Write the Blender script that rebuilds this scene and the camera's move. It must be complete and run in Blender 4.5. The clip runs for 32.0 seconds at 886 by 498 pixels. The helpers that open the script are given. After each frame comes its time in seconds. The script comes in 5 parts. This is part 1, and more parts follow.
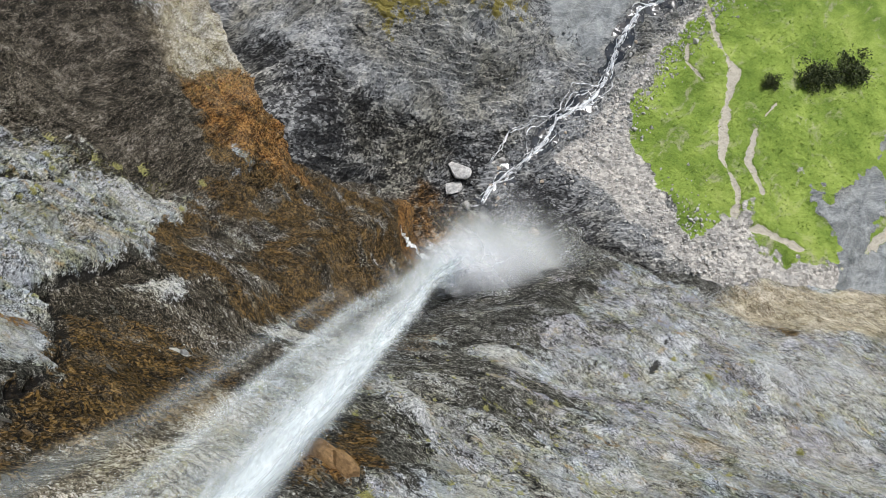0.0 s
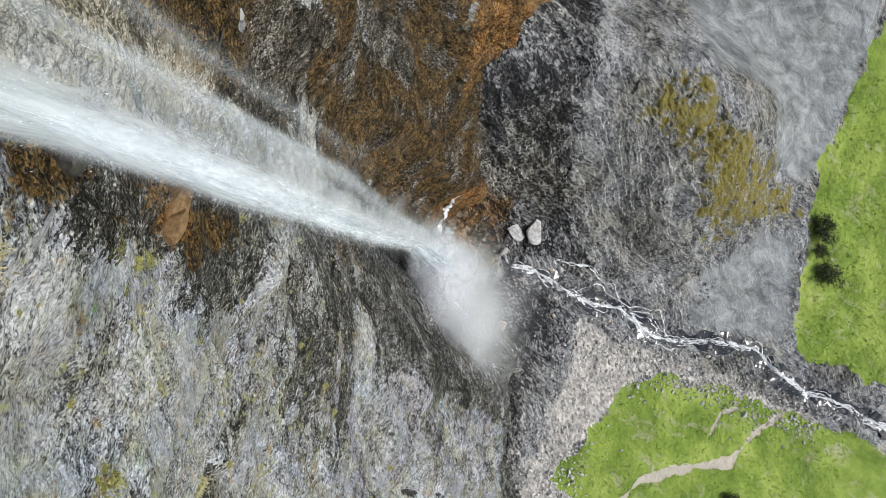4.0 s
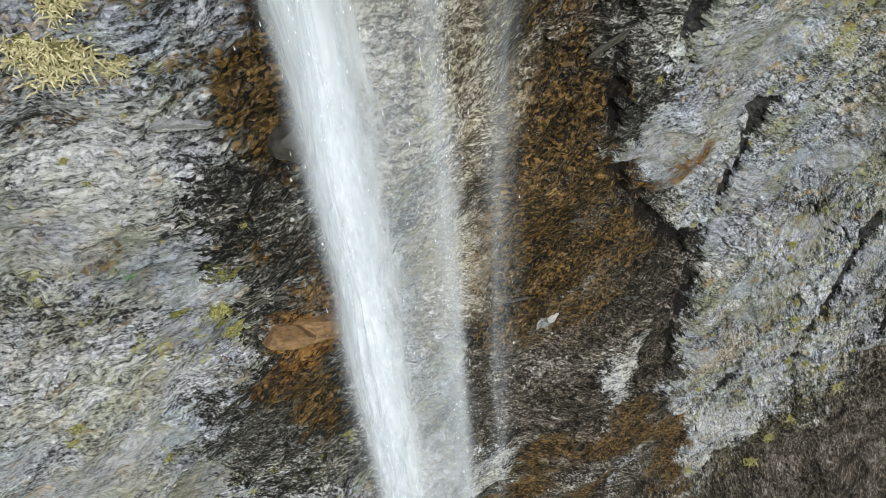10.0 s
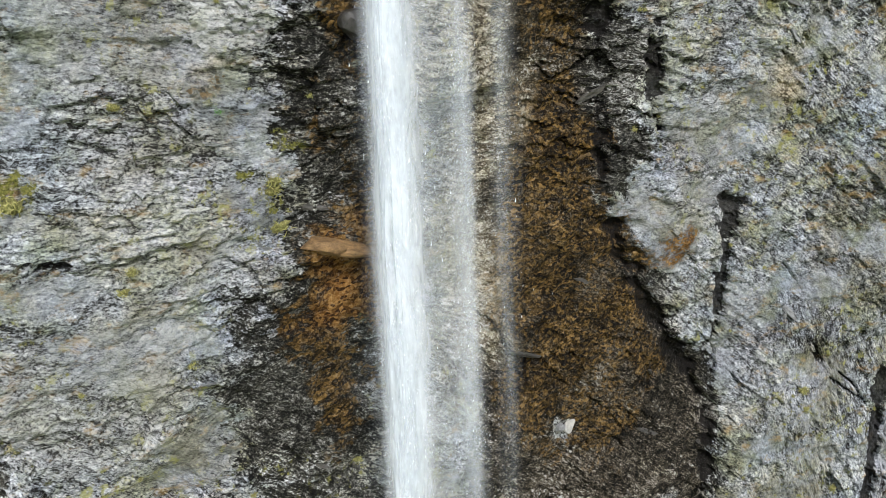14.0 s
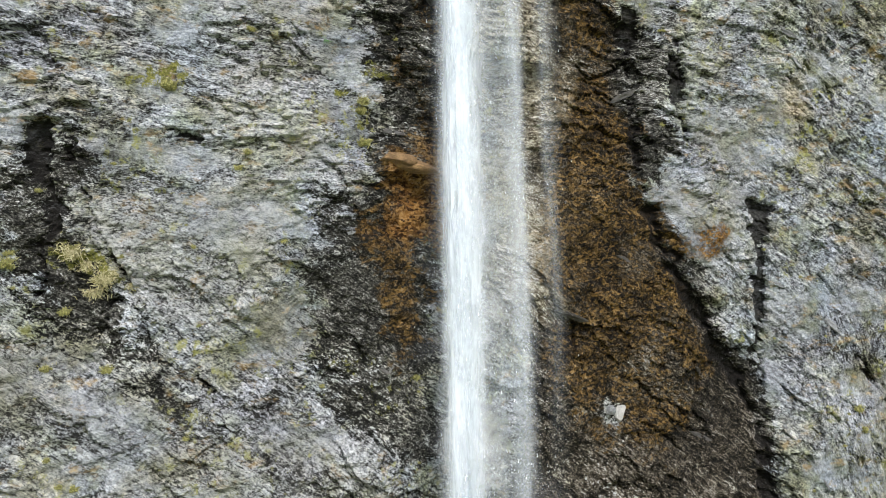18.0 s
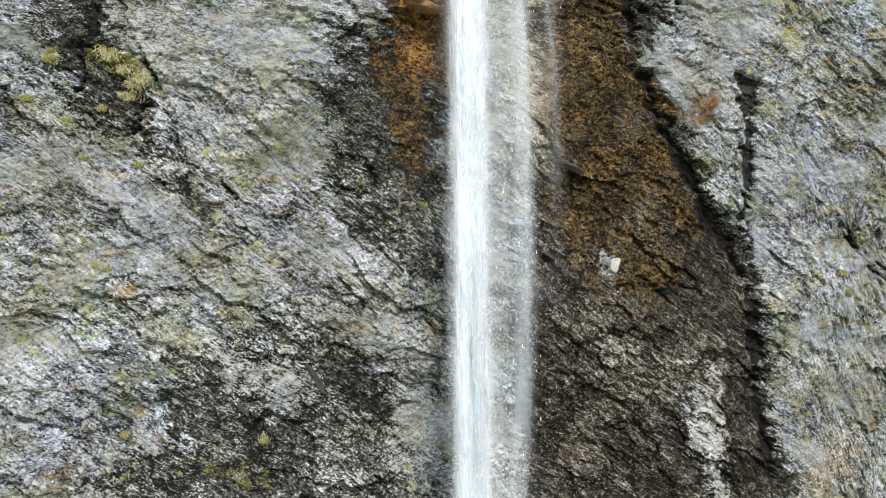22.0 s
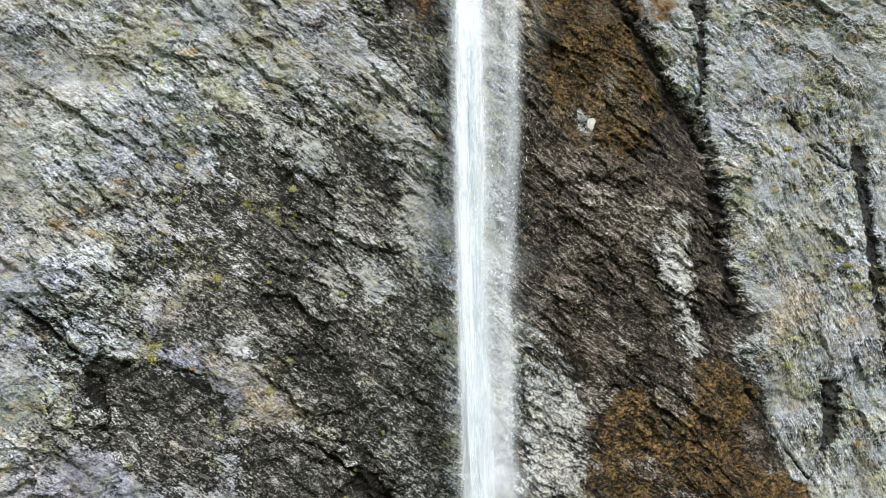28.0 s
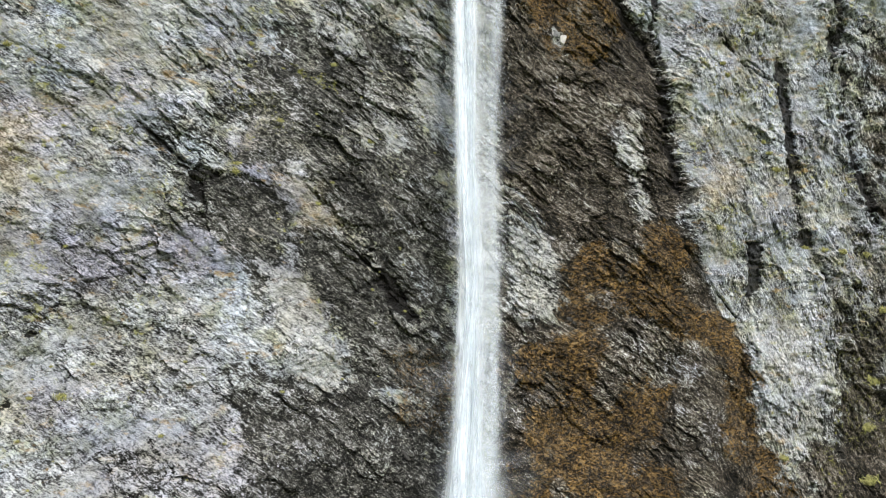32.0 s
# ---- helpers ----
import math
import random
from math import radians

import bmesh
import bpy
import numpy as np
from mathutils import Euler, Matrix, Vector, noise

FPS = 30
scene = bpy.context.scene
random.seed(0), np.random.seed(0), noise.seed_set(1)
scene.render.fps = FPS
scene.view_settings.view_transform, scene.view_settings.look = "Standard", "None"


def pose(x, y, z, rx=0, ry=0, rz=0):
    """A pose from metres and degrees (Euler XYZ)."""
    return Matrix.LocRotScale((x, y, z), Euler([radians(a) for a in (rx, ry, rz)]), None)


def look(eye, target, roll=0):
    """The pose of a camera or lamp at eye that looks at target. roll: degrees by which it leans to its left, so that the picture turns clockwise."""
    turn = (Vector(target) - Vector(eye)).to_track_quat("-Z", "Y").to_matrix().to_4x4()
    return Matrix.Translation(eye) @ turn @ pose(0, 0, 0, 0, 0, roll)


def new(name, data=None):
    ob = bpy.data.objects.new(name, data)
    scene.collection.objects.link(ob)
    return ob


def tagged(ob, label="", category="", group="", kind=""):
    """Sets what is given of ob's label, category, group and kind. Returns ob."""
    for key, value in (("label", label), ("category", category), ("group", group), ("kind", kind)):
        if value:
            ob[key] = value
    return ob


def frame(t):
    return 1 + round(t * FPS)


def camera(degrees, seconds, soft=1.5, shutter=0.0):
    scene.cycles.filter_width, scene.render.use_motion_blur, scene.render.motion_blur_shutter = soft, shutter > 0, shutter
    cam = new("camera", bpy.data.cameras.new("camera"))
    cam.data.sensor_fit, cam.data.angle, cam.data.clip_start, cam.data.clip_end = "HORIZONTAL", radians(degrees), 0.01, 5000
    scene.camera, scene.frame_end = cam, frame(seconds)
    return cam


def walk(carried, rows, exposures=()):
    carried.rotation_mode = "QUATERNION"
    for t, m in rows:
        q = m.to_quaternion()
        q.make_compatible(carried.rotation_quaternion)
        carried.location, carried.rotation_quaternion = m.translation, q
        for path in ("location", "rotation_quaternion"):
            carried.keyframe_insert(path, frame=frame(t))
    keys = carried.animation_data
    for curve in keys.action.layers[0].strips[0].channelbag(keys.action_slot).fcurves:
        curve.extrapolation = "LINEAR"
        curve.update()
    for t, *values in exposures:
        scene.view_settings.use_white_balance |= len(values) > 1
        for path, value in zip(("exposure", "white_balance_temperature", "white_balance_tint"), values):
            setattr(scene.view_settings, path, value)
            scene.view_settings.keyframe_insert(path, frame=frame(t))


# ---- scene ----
cam = camera(61.5, 32.0, soft=0.8)
PATH = [
    (0, pose(-0.53, -0.13, 101.56, 2.20, -0.69, -135.09)),
    (0.5, pose(-0.32, -0.33, 101.18, 1.97, -0.93, -129.10)),
    (1, pose(-0.14, -0.56, 100.85, 1.62, -1.11, -121.26)),
    (1.5, pose(0.00, -0.78, 100.60, 1.27, -1.21, -112.80)),
    (2, pose(0.06, -0.95, 100.41, 1.03, -1.27, -104.38)),
    (2.5, pose(-0.07, -1.03, 100.32, 0.81, -1.25, -95.75)),
    (3, pose(-0.04, -1.04, 100.10, 0.39, -1.24, -85.96)),
    (3.5, pose(-0.04, -1.00, 99.77, -0.09, -1.19, -75.31)),
    (5.5, pose(-0.23, -0.79, 98.13, -0.05, -0.52, -41.14)),
    (6, pose(-0.22, -0.77, 97.79, 1.83, -0.31, -35.24)),
    (6.5, pose(-0.21, -0.79, 97.48, 4.61, 0.01, -28.72)),
    (7, pose(-0.17, -0.93, 97.21, 8.50, 0.50, -20.93)),
    (7.5, pose(-0.14, -0.96, 96.74, 12.53, 0.83, -13.73)),
    (8, pose(-0.14, -0.99, 96.02, 16.44, 0.85, -11.33)),
    (8.5, pose(-0.14, -1.07, 95.22, 20.48, 0.86, -9.75)),
    (9, pose(-0.14, -1.14, 94.38, 24.46, 0.77, -9.06)),
    (9.5, pose(-0.14, -1.36, 93.43, 28.41, 0.74, -8.53)),
    (10, pose(-0.13, -1.72, 92.39, 32.43, 0.65, -8.05)),
    (10.5, pose(-0.11, -2.26, 91.40, 36.55, 0.69, -7.64)),
    (11, pose(-0.15, -2.78, 90.40, 40.57, 0.64, -7.19)),
    (11.5, pose(-0.13, -3.49, 89.45, 44.78, 0.70, -6.59)),
    (12, pose(-0.24, -4.61, 88.50, 48.90, 0.65, -6.10)),
    (12.5, pose(-0.41, -6.32, 87.58, 53.16, 0.66, -5.63)),
    (13, pose(-0.61, -8.46, 86.73, 57.16, 0.58, -5.14)),
    (13.5, pose(-0.85, -10.58, 85.78, 61.55, 0.52, -4.92)),
    (14, pose(-1.05, -12.36, 84.68, 66.21, 0.55, -4.75)),
    (14.5, pose(-1.18, -13.79, 83.60, 70.67, 0.58, -4.35)),
    (16.5, pose(-1.34, -17.06, 78.93, 84.24, 0.51, -1.96)),
    (17, pose(-1.29, -17.59, 77.81, 85.29, 0.50, -1.25)),
    (17.5, pose(-1.24, -18.01, 76.65, 85.59, 0.52, -0.41)),
    (18, pose(-1.26, -18.34, 75.56, 85.66, 0.47, 0.25)),
    (18.5, pose(-1.29, -18.57, 74.99, 85.55, 0.40, 0.22)),
    (19, pose(-1.27, -18.78, 74.88, 85.73, 0.44, 0.31)),
    (19.5, pose(-1.25, -19.01, 74.61, 85.94, 0.42, 0.45)),
    (20, pose(-1.21, -19.29, 73.76, 86.05, 0.38, 0.65)),
    (20.5, pose(-1.23, -19.59, 72.58, 86.33, 0.39, 0.69)),
    (21, pose(-1.31, -19.90, 71.45, 86.55, 0.34, 0.59)),
    (21.5, pose(-1.36, -20.21, 70.42, 86.51, 0.24, 0.52)),
    (22, pose(-1.46, -20.53, 69.34, 86.58, 0.16, 0.35)),
    (22.5, pose(-1.49, -20.92, 68.22, 86.75, 0.18, 0.27)),
    (23, pose(-1.54, -21.29, 67.06, 87.01, 0.21, 0.15)),
    (23.5, pose(-1.62, -21.67, 65.94, 87.16, 0.24, 0.01)),
    (24, pose(-1.66, -22.03, 64.92, 87.26, 0.26, -0.04)),
    (24.5, pose(-1.76, -22.35, 64.00, 87.15, 0.08, -0.21)),
    (25, pose(-1.86, -22.68, 62.96, 88.09, -0.01, -0.32)),
    (25.5, pose(-1.89, -23.03, 61.83, 89.61, -0.08, -0.32)),
    (27.5, pose(-1.86, -24.49, 57.41, 95.59, -0.24, -0.32)),
    (28, pose(-1.75, -24.90, 56.35, 96.73, -0.40, -0.20)),
    (28.5, pose(-1.62, -25.36, 55.27, 97.03, -0.52, -0.03)),
    (29, pose(-1.57, -25.73, 54.13, 97.13, -0.51, 0.00)),
    (29.5, pose(-1.57, -26.05, 52.98, 97.24, -0.51, -0.04)),
    (30, pose(-1.53, -26.36, 51.82, 97.49, -0.48, -0.02)),
    (30.5, pose(-1.54, -27.13, 50.64, 97.77, -0.47, -0.04)),
    (31, pose(-1.59, -28.57, 49.54, 97.87, -0.46, -0.06)),
    (31.5, pose(-1.58, -30.72, 48.45, 97.96, -0.54, 0.05)),
    (32, pose(-1.61, -33.28, 47.31, 98.09, -0.53, 0.12)),
]
walk(cam, PATH, exposures=((0.0, -0.22), (9.0, -0.27), (13.0, -0.17), (18.0, -0.02), (21.0, 0.08), (24.0, 0.17), (28.0, 0.23), (32.0, 0.22)))

# ---- light ----
world = bpy.data.worlds.new("sky")
scene.world = world
world.use_nodes = True
wn = world.node_tree.nodes
wl = world.node_tree.links
sky = wn.new("ShaderNodeTexSky")
sky.sky_type = "NISHITA"
sky.sun_disc = False
sky.sun_elevation = radians(47)
sky.sun_rotation = radians(165)
sky.air_density = 1.0
sky.dust_density = 3.0
wl.new(sky.outputs[0], wn["Background"].inputs[0])
wn["Background"].inputs[1].default_value = 0.15
sun = new("sun", bpy.data.lights.new("sun", "SUN"))
sun.data.energy = 3.3
sun.data.angle = radians(12)
sun.data.color = (0.95, 0.975, 1.0)
sun.matrix_world = look((0, 0, 0), (-0.22, 0.75, -0.85))

# ---- noise and forms ----
PERM = np.random.RandomState(7).permutation(256)
PERM = np.concatenate([PERM, PERM, PERM])
GRAD = np.random.RandomState(3).normal(size=(256, 3))
GRAD /= np.linalg.norm(GRAD, axis=1)[:, None]


def perlin(x, y, z=0.0):
    x, y, z = np.broadcast_arrays(x, y, np.asarray(z, float))
    xi, yi, zi = np.floor(x).astype(int), np.floor(y).astype(int), np.floor(z).astype(int)
    xf, yf, zf = x - xi, y - yi, z - zi
    xi, yi, zi = xi & 255, yi & 255, zi & 255
    u, v, w = (a * a * a * (a * (a * 6 - 15) + 10) for a in (xf, yf, zf))
    out = 0.0
    for dx in (0, 1):
        wx = u if dx else 1 - u
        px = PERM[xi + dx]
        for dy in (0, 1):
            wy = v if dy else 1 - v
            py = PERM[px + yi + dy]
            for dz in (0, 1):
                wz = w if dz else 1 - w
                g = GRAD[PERM[py + zi + dz]]
                out = out + wx * wy * wz * (g[..., 0] * (xf - dx) + g[..., 1] * (yf - dy) + g[..., 2] * (zf - dz))
    return out * 1.5


def fbm(x, y, z=0.0, octaves=4, gain=0.5):
    total, amp = 0.0, 1.0
    for i in range(octaves):
        f = 2.03 ** i
        total = total + amp * perlin(x * f + 17.3 * i, y * f - 9.1 * i, z * f + 3.7 * i)
        amp *= gain
    return total


def smooth(a, b, v):
    s = np.clip((v - a) / (b - a), 0, 1)
    return s * s * (3 - 2 * s)


def inside(poly, u, v):
    """Signed distance to a polygon in a plane, positive inside."""
    best = np.full(np.shape(u), 1e9)
    odd = np.zeros(np.shape(u), bool)
    n = len(poly)
    for i in range(n):
        (ax, ay), (bx, by) = poly[i], poly[(i + 1) % n]
        ex, ey = bx - ax, by - ay
        s = np.clip(((u - ax) * ex + (v - ay) * ey) / (ex * ex + ey * ey + 1e-9), 0, 1)
        best = np.minimum(best, (u - ax - s * ex) ** 2 + (v - ay - s * ey) ** 2)
        if abs(ey) > 1e-9:
            odd ^= ((ay > v) != (by > v)) & (u < ex * (v - ay) / ey + ax)
    return np.where(odd, 1, -1) * np.sqrt(best)


def zone(polys, u, v, edge, rough):
    """Soft membership of a set of stained patches with ragged edges."""
    out = np.zeros(np.shape(u))
    for poly in polys:
        d = inside(poly, u, v) + rough
        out = np.maximum(out, smooth(-edge, edge, d))
    return out


def weighted(zones, u, v, edge, rough):
    """As zone(), each patch with its own strength."""
    out = np.zeros(np.shape(u))
    for w, poly in zones:
        d = inside(poly, u, v) + rough
        out = np.maximum(out, w * smooth(-edge, edge, d))
    return out


def along(line, u, v):
    best = np.full(np.shape(u), 1e9)
    for (ax, ay), (bx_, by_) in zip(line, line[1:]):
        ex, ey = bx_ - ax, by_ - ay
        s = np.clip(((u - ax) * ex + (v - ay) * ey) / (ex * ex + ey * ey), 0, 1)
        best = np.minimum(best, np.hypot(u - ax - s * ex, v - ay - s * ey))
    return best


def shards(u, v, seed):
    """Broken plates: for each place its plate's own value, its offset from the plate's middle, and how near a joint lies."""
    ui, vi = np.floor(u).astype(int), np.floor(v).astype(int)
    best, second = np.full(u.shape, 9.0), np.full(u.shape, 9.0)
    value, off = np.zeros(u.shape), np.zeros(u.shape)
    for dx in (-1, 0, 1):
        for dy in (-1, 0, 1):
            h = PERM[PERM[(ui + dx + seed) & 255] + ((vi + dy) & 255)]
            ax = u - ui - dx - 0.5 - 0.42 * GRAD[h, 0]
            ay = v - vi - dy - 0.5 - 0.42 * GRAD[h, 1]
            d = ax * ax + ay * ay
            closer = d < best
            second = np.where(closer, best, np.minimum(second, d))
            value = np.where(closer, h / 255.0, value)
            off = np.where(closer, ay, off)
            best = np.where(closer, d, best)
    return value, off, np.sqrt(second) - np.sqrt(best)


def cliff_y(x, z):
    """The face of the cliff without its fine relief: depth over width and height."""
    g = np.interp(x, [-80, -40, -25, -13, -3, 0, 5.4, 9.6, 12, 16, 40, 90], [-40, -13, -4.0, 1.9, 6.3, 8.2, 10.9, 12.1, 13.1, 13.8, 14.5, 6])
    k = np.interp(x, [-13, -8, -3, 0, 5, 8, 90], [0.17, 0.15, 0.05, 0.04, 0.06, 0.10, 0.08])
    s = np.interp(x, [-25, -17, -10, -6, -2, 3, 8, 14, 20, 25, 36, 48, 90], [0.5, 0.46, 0.38, 0.25, 0.15, 0.17, 0.26, 0.3, 0.36, 0.42, 0.75, 1.0, 1.0])
    top = np.interp(x, [-8, 4, 12, 24, 36], [50, 50, 46, 44, 38])
    low = np.maximum(top - z, 0)
    y = g + k * (np.maximum(z, 30) - 72) - s * low * np.minimum(low / 8, 1)
    # undercut beneath the lower edge on both sides of the gorge
    zr = np.interp(x, [12, 17, 19, 25, 48, 90], [4, 18, 22, 21.5, 19, 16])
    zl = np.interp(-x, [7, 10, 13.5, 20, 24, 37, 80], [4, 24, 29.5, 32, 26, 20, 12])
    ur = smooth(0.3, 1.8, zr - z) * smooth(13, 18, x)
    ul = smooth(0.3, 1.8, zl - z) * smooth(7, 11, -x)
    return y + ur * np.interp(x, [13, 25, 48, 90], [3, 12, 26, 26]) + ul * np.interp(-x, [7, 12, 17, 40], [2, 6, 9, 12])


def ground_z(x, y):
    """The gorge floor, its side slopes and the valley meadow."""
    line = np.interp(y, [-90, -60, -38, -20, -10, 5], [-4, 0, 2.5, 3.5, 2.0, 2.0])
    z = np.interp(y, [-400, -150, -70, -40, -12, 10], [-45, -25, -12, -6, -1, 3]) + 0 * x
    d = x - line
    dome = smooth(3, 24, d) * smooth(-46, -28, y) * smooth(44, 27, d)
    z = z + 13 * dome + 5 * smooth(60, 20, d) * smooth(-6, 12, y) * smooth(6, 20, d)
    bank = smooth(-3, -20, d)
    z = z + 6.0 * bank * smooth(-90, -25, y) + 0.06 * np.maximum(-d - 20, 0)
    z = z - 0.9 * np.exp(-(d / 2.2) ** 2)
    return z


# ---- materials ----
class Nodes:
    """A small writer of node trees."""

    def __init__(self, name):
        self.material = bpy.data.materials.new(name)
        self.material.use_nodes = True
        self.tree = self.material.node_tree
        self.shader = self.tree.nodes["Principled BSDF"]
        self.out = self.tree.nodes["Material Output"]

    def put(self, socket, value):
        if isinstance(value, bpy.types.NodeSocket):
            self.tree.links.new(value, socket)
        elif isinstance(value, tuple) and len(value) == 3 and socket.type == "RGBA":
            socket.default_value = (*value, 1)
        else:
            socket.default_value = value

    def attribute(self, name):
        n = self.tree.nodes.new("ShaderNodeAttribute")
        n.attribute_name = name
        return n.outputs["Vector"]

    def split(self, v):
        n = self.tree.nodes.new("ShaderNodeSeparateXYZ")
        self.put(n.inputs[0], v)
        return n.outputs

    def place(self, kind="Object"):
        return self.tree.nodes.new("ShaderNodeTexCoord").outputs[kind]

    def scaled(self, v, sx, sy, sz):
        n = self.tree.nodes.new("ShaderNodeMapping")
        self.put(n.inputs[0], v)
        n.inputs["Scale"].default_value = (sx, sy, sz)
        return n.outputs[0]

    def noise(self, v, scale, detail=4, rough=0.55, warp=0.0):
        n = self.tree.nodes.new("ShaderNodeTexNoise")
        self.put(n.inputs["Vector"], v)
        n.inputs["Scale"].default_value = scale
        n.inputs["Detail"].default_value = detail
        n.inputs["Roughness"].default_value = rough
        n.inputs["Distortion"].default_value = warp
        return n.outputs["Fac"]

    def cells(self, v, scale, feature="F1", out="Distance"):
        n = self.tree.nodes.new("ShaderNodeTexVoronoi")
        n.feature = feature
        self.put(n.inputs["Vector"], v)
        n.inputs["Scale"].default_value = scale
        return n.outputs[out]

    def ramp(self, fac, *stops):
        n = self.tree.nodes.new("ShaderNodeValToRGB")
        self.put(n.inputs[0], fac)
        e = n.color_ramp.elements
        while len(e) < len(stops):
            e.new(0.5)
        for el, (p, c) in zip(e, stops):
            el.position = p
            el.color = (*c, 1) if isinstance(c, tuple) else (c, c, c, 1)
        return n.outputs[0]

    def math(self, op, a, b=0.0, clamp=False):
        n = self.tree.nodes.new("ShaderNodeMath")
        n.operation = op
        n.use_clamp = clamp
        self.put(n.inputs[0], a)
        self.put(n.inputs[1], b)
        return n.outputs[0]

    def mix(self, fac, a, b, blend="MIX"):
        n = self.tree.nodes.new("ShaderNodeMix")
        n.data_type, n.blend_type = "RGBA", blend
        self.put(n.inputs[0], fac)
        self.put(n.inputs[6], a)
        self.put(n.inputs[7], b)
        return n.outputs[2]

    def bump(self, height, strength, distance):
        n = self.tree.nodes.new("ShaderNodeBump")
        n.inputs["Strength"].default_value = strength
        n.inputs["Distance"].default_value = distance
        self.put(n.inputs["Height"], height)
        self.put(self.shader.inputs["Normal"], n.outputs[0])

    def finish(self, colour, rough):
        self.put(self.shader.inputs["Base Color"], colour)
        self.put(self.shader.inputs["Roughness"], rough)
        return self.material


def cliff_rock():
    n = Nodes("cliff_rock")
    p = n.place()
    value, value2, joint = n.split(n.attribute("plate"))
    flat, steep, bright = n.split(n.attribute("bed"))
    rust, dark, pale = n.split(n.attribute("stain"))
    moss, tan, crack = n.split(n.attribute("marks"))
    brown, violet, slabby = n.split(n.attribute("tone"))

    shake = n.tree.nodes.new("ShaderNodeTexNoise")
    shake.inputs["Scale"].default_value = 1.7
    shake.inputs["Detail"].default_value = 5
    n.put(shake.inputs["Vector"], p)
    bent = n.mix(0.13, p, shake.outputs["Color"], "LINEAR_LIGHT")

    def bedded(angle):
        m = n.tree.nodes.new("ShaderNodeMapping")
        n.put(m.inputs[0], bent)
        m.inputs["Rotation"].default_value = (0, angle, 0)
        q = m.outputs[0]
        return (n.noise(n.scaled(q, 0.95, 1.5, 5.2), 2.6, 9, 0.74, 0.15), n.split(n.cells(n.scaled(q, 1.0, 1.6, 4.6), 2.6, out="Color"))[0],
                n.split(n.cells(n.scaled(q, 1.2, 1.7, 3.4), 8.0, out="Color"))[1])

    beds = [bedded(-0.62), bedded(-0.15), bedded(-1.2)]

    def blend(k):
        return n.split(n.mix(steep, n.mix(flat, beds[0][k], beds[1][k]), beds[2][k]))[0]

    streak, flake, chip = blend(0), blend(1), blend(2)
    spall = n.split(n.cells(n.scaled(bent, 1.0, 1.0, 1.7), 17.0, out="Color"))[0]
    fine = n.math("ADD", n.math("MULTIPLY", flake, 0.5), n.math("MULTIPLY", chip, 0.5))
    blotch = n.noise(p, 0.3, 6, 0.65)
    grain = n.split(n.ramp(n.noise(p, 16, 6, 0.82), (0.36, 0.0), (0.64, 1.0)))[0]
    v = n.math("ADD", n.math("MULTIPLY", streak, 0.42), n.math("MULTIPLY", flake, 0.12))
    v = n.math("ADD", v, n.math("ADD", n.math("MULTIPLY", chip, 0.16), n.math("MULTIPLY", spall, 0.12)))
    v = n.math("ADD", v, n.math("MULTIPLY", grain, 0.18))
    v = n.math("ADD", v, n.math("MULTIPLY", n.math("SUBTRACT", blotch, 0.5), 0.26))
    v = n.math("ADD", v, n.math("MULTIPLY", n.math("SUBTRACT", n.math("MULTIPLY", n.math("ADD", value, value2), 0.5), 0.5), 0.12))
    v = n.math("SUBTRACT", v, n.math("MULTIPLY", joint, 0.08))
    v = n.math("SUBTRACT", n.math("MULTIPLY", v, 1.28), 0.14)
    calm = n.math("MULTIPLY", slabby, 0.5)
    even = n.math("ADD", n.math("MULTIPLY", v, n.math("SUBTRACT", 1.0, calm)), n.math("MULTIPLY", calm, 0.522))
    grey = n.ramp(even, (0.33, (0.02, 0.02, 0.02)), (0.41, (0.12, 0.125, 0.13)), (0.48, (0.26, 0.277, 0.293)), (0.56, (0.4, 0.425, 0.445)), (0.7, (0.8, 0.82, 0.83)))
    grey = n.mix(n.math("MULTIPLY", violet, 0.7), grey, (0.74, 0.68, 0.76), "MULTIPLY")
    hue = n.noise(p, 0.5, 5, 0.65)
    grey = n.mix(n.ramp(hue, (0.46, 0.0), (0.64, 0.8)), grey, (0.68, 0.61, 0.4), "MULTIPLY")
    grey = n.mix(n.ramp(n.noise(p, 0.7, 6, 0.7), (0.5, 0.0), (0.64, 0.75)), grey, (0.66, 0.68, 0.42), "MULTIPLY")
    grey = n.mix(n.ramp(n.noise(p, 0.21, 4), (0.5, 0.0), (0.62, 0.7)), grey, (0.91, 0.88, 0.95), "MULTIPLY")
    grey = n.mix(n.ramp(n.noise(p, 0.31, 4), (0.5, 0.0), (0.66, 0.6)), grey, (0.78, 0.88, 1.0), "MULTIPLY")
    ochre = n.math("MULTIPLY", n.ramp(n.noise(n.scaled(p, 0.8, 1, 1.6), 1.1, 6, 0.72), (0.57, 0.0), (0.68, 0.8)), n.math("SUBTRACT", 1.0, dark, True))
    grey = n.mix(ochre, grey, n.mix(fine, (0.2, 0.12, 0.04), (0.5, 0.36, 0.16)))
    lichen = n.ramp(n.noise(p, 2.3, 6, 0.75), (0.555, 0.0), (0.62, 0.8))
    grey = n.mix(n.math("MULTIPLY", lichen, n.ramp(n.noise(p, 0.4, 3), (0.48, 0.0), (0.6, 1.0))), grey, (0.34, 0.34, 0.11))
    lightf = n.math("MULTIPLY", pale, n.ramp(v, (0.3, 0.1), (0.55, 0.85)))
    grey = n.mix(lightf, grey, n.mix(fine, (0.36, 0.355, 0.33), (0.66, 0.655, 0.62)))
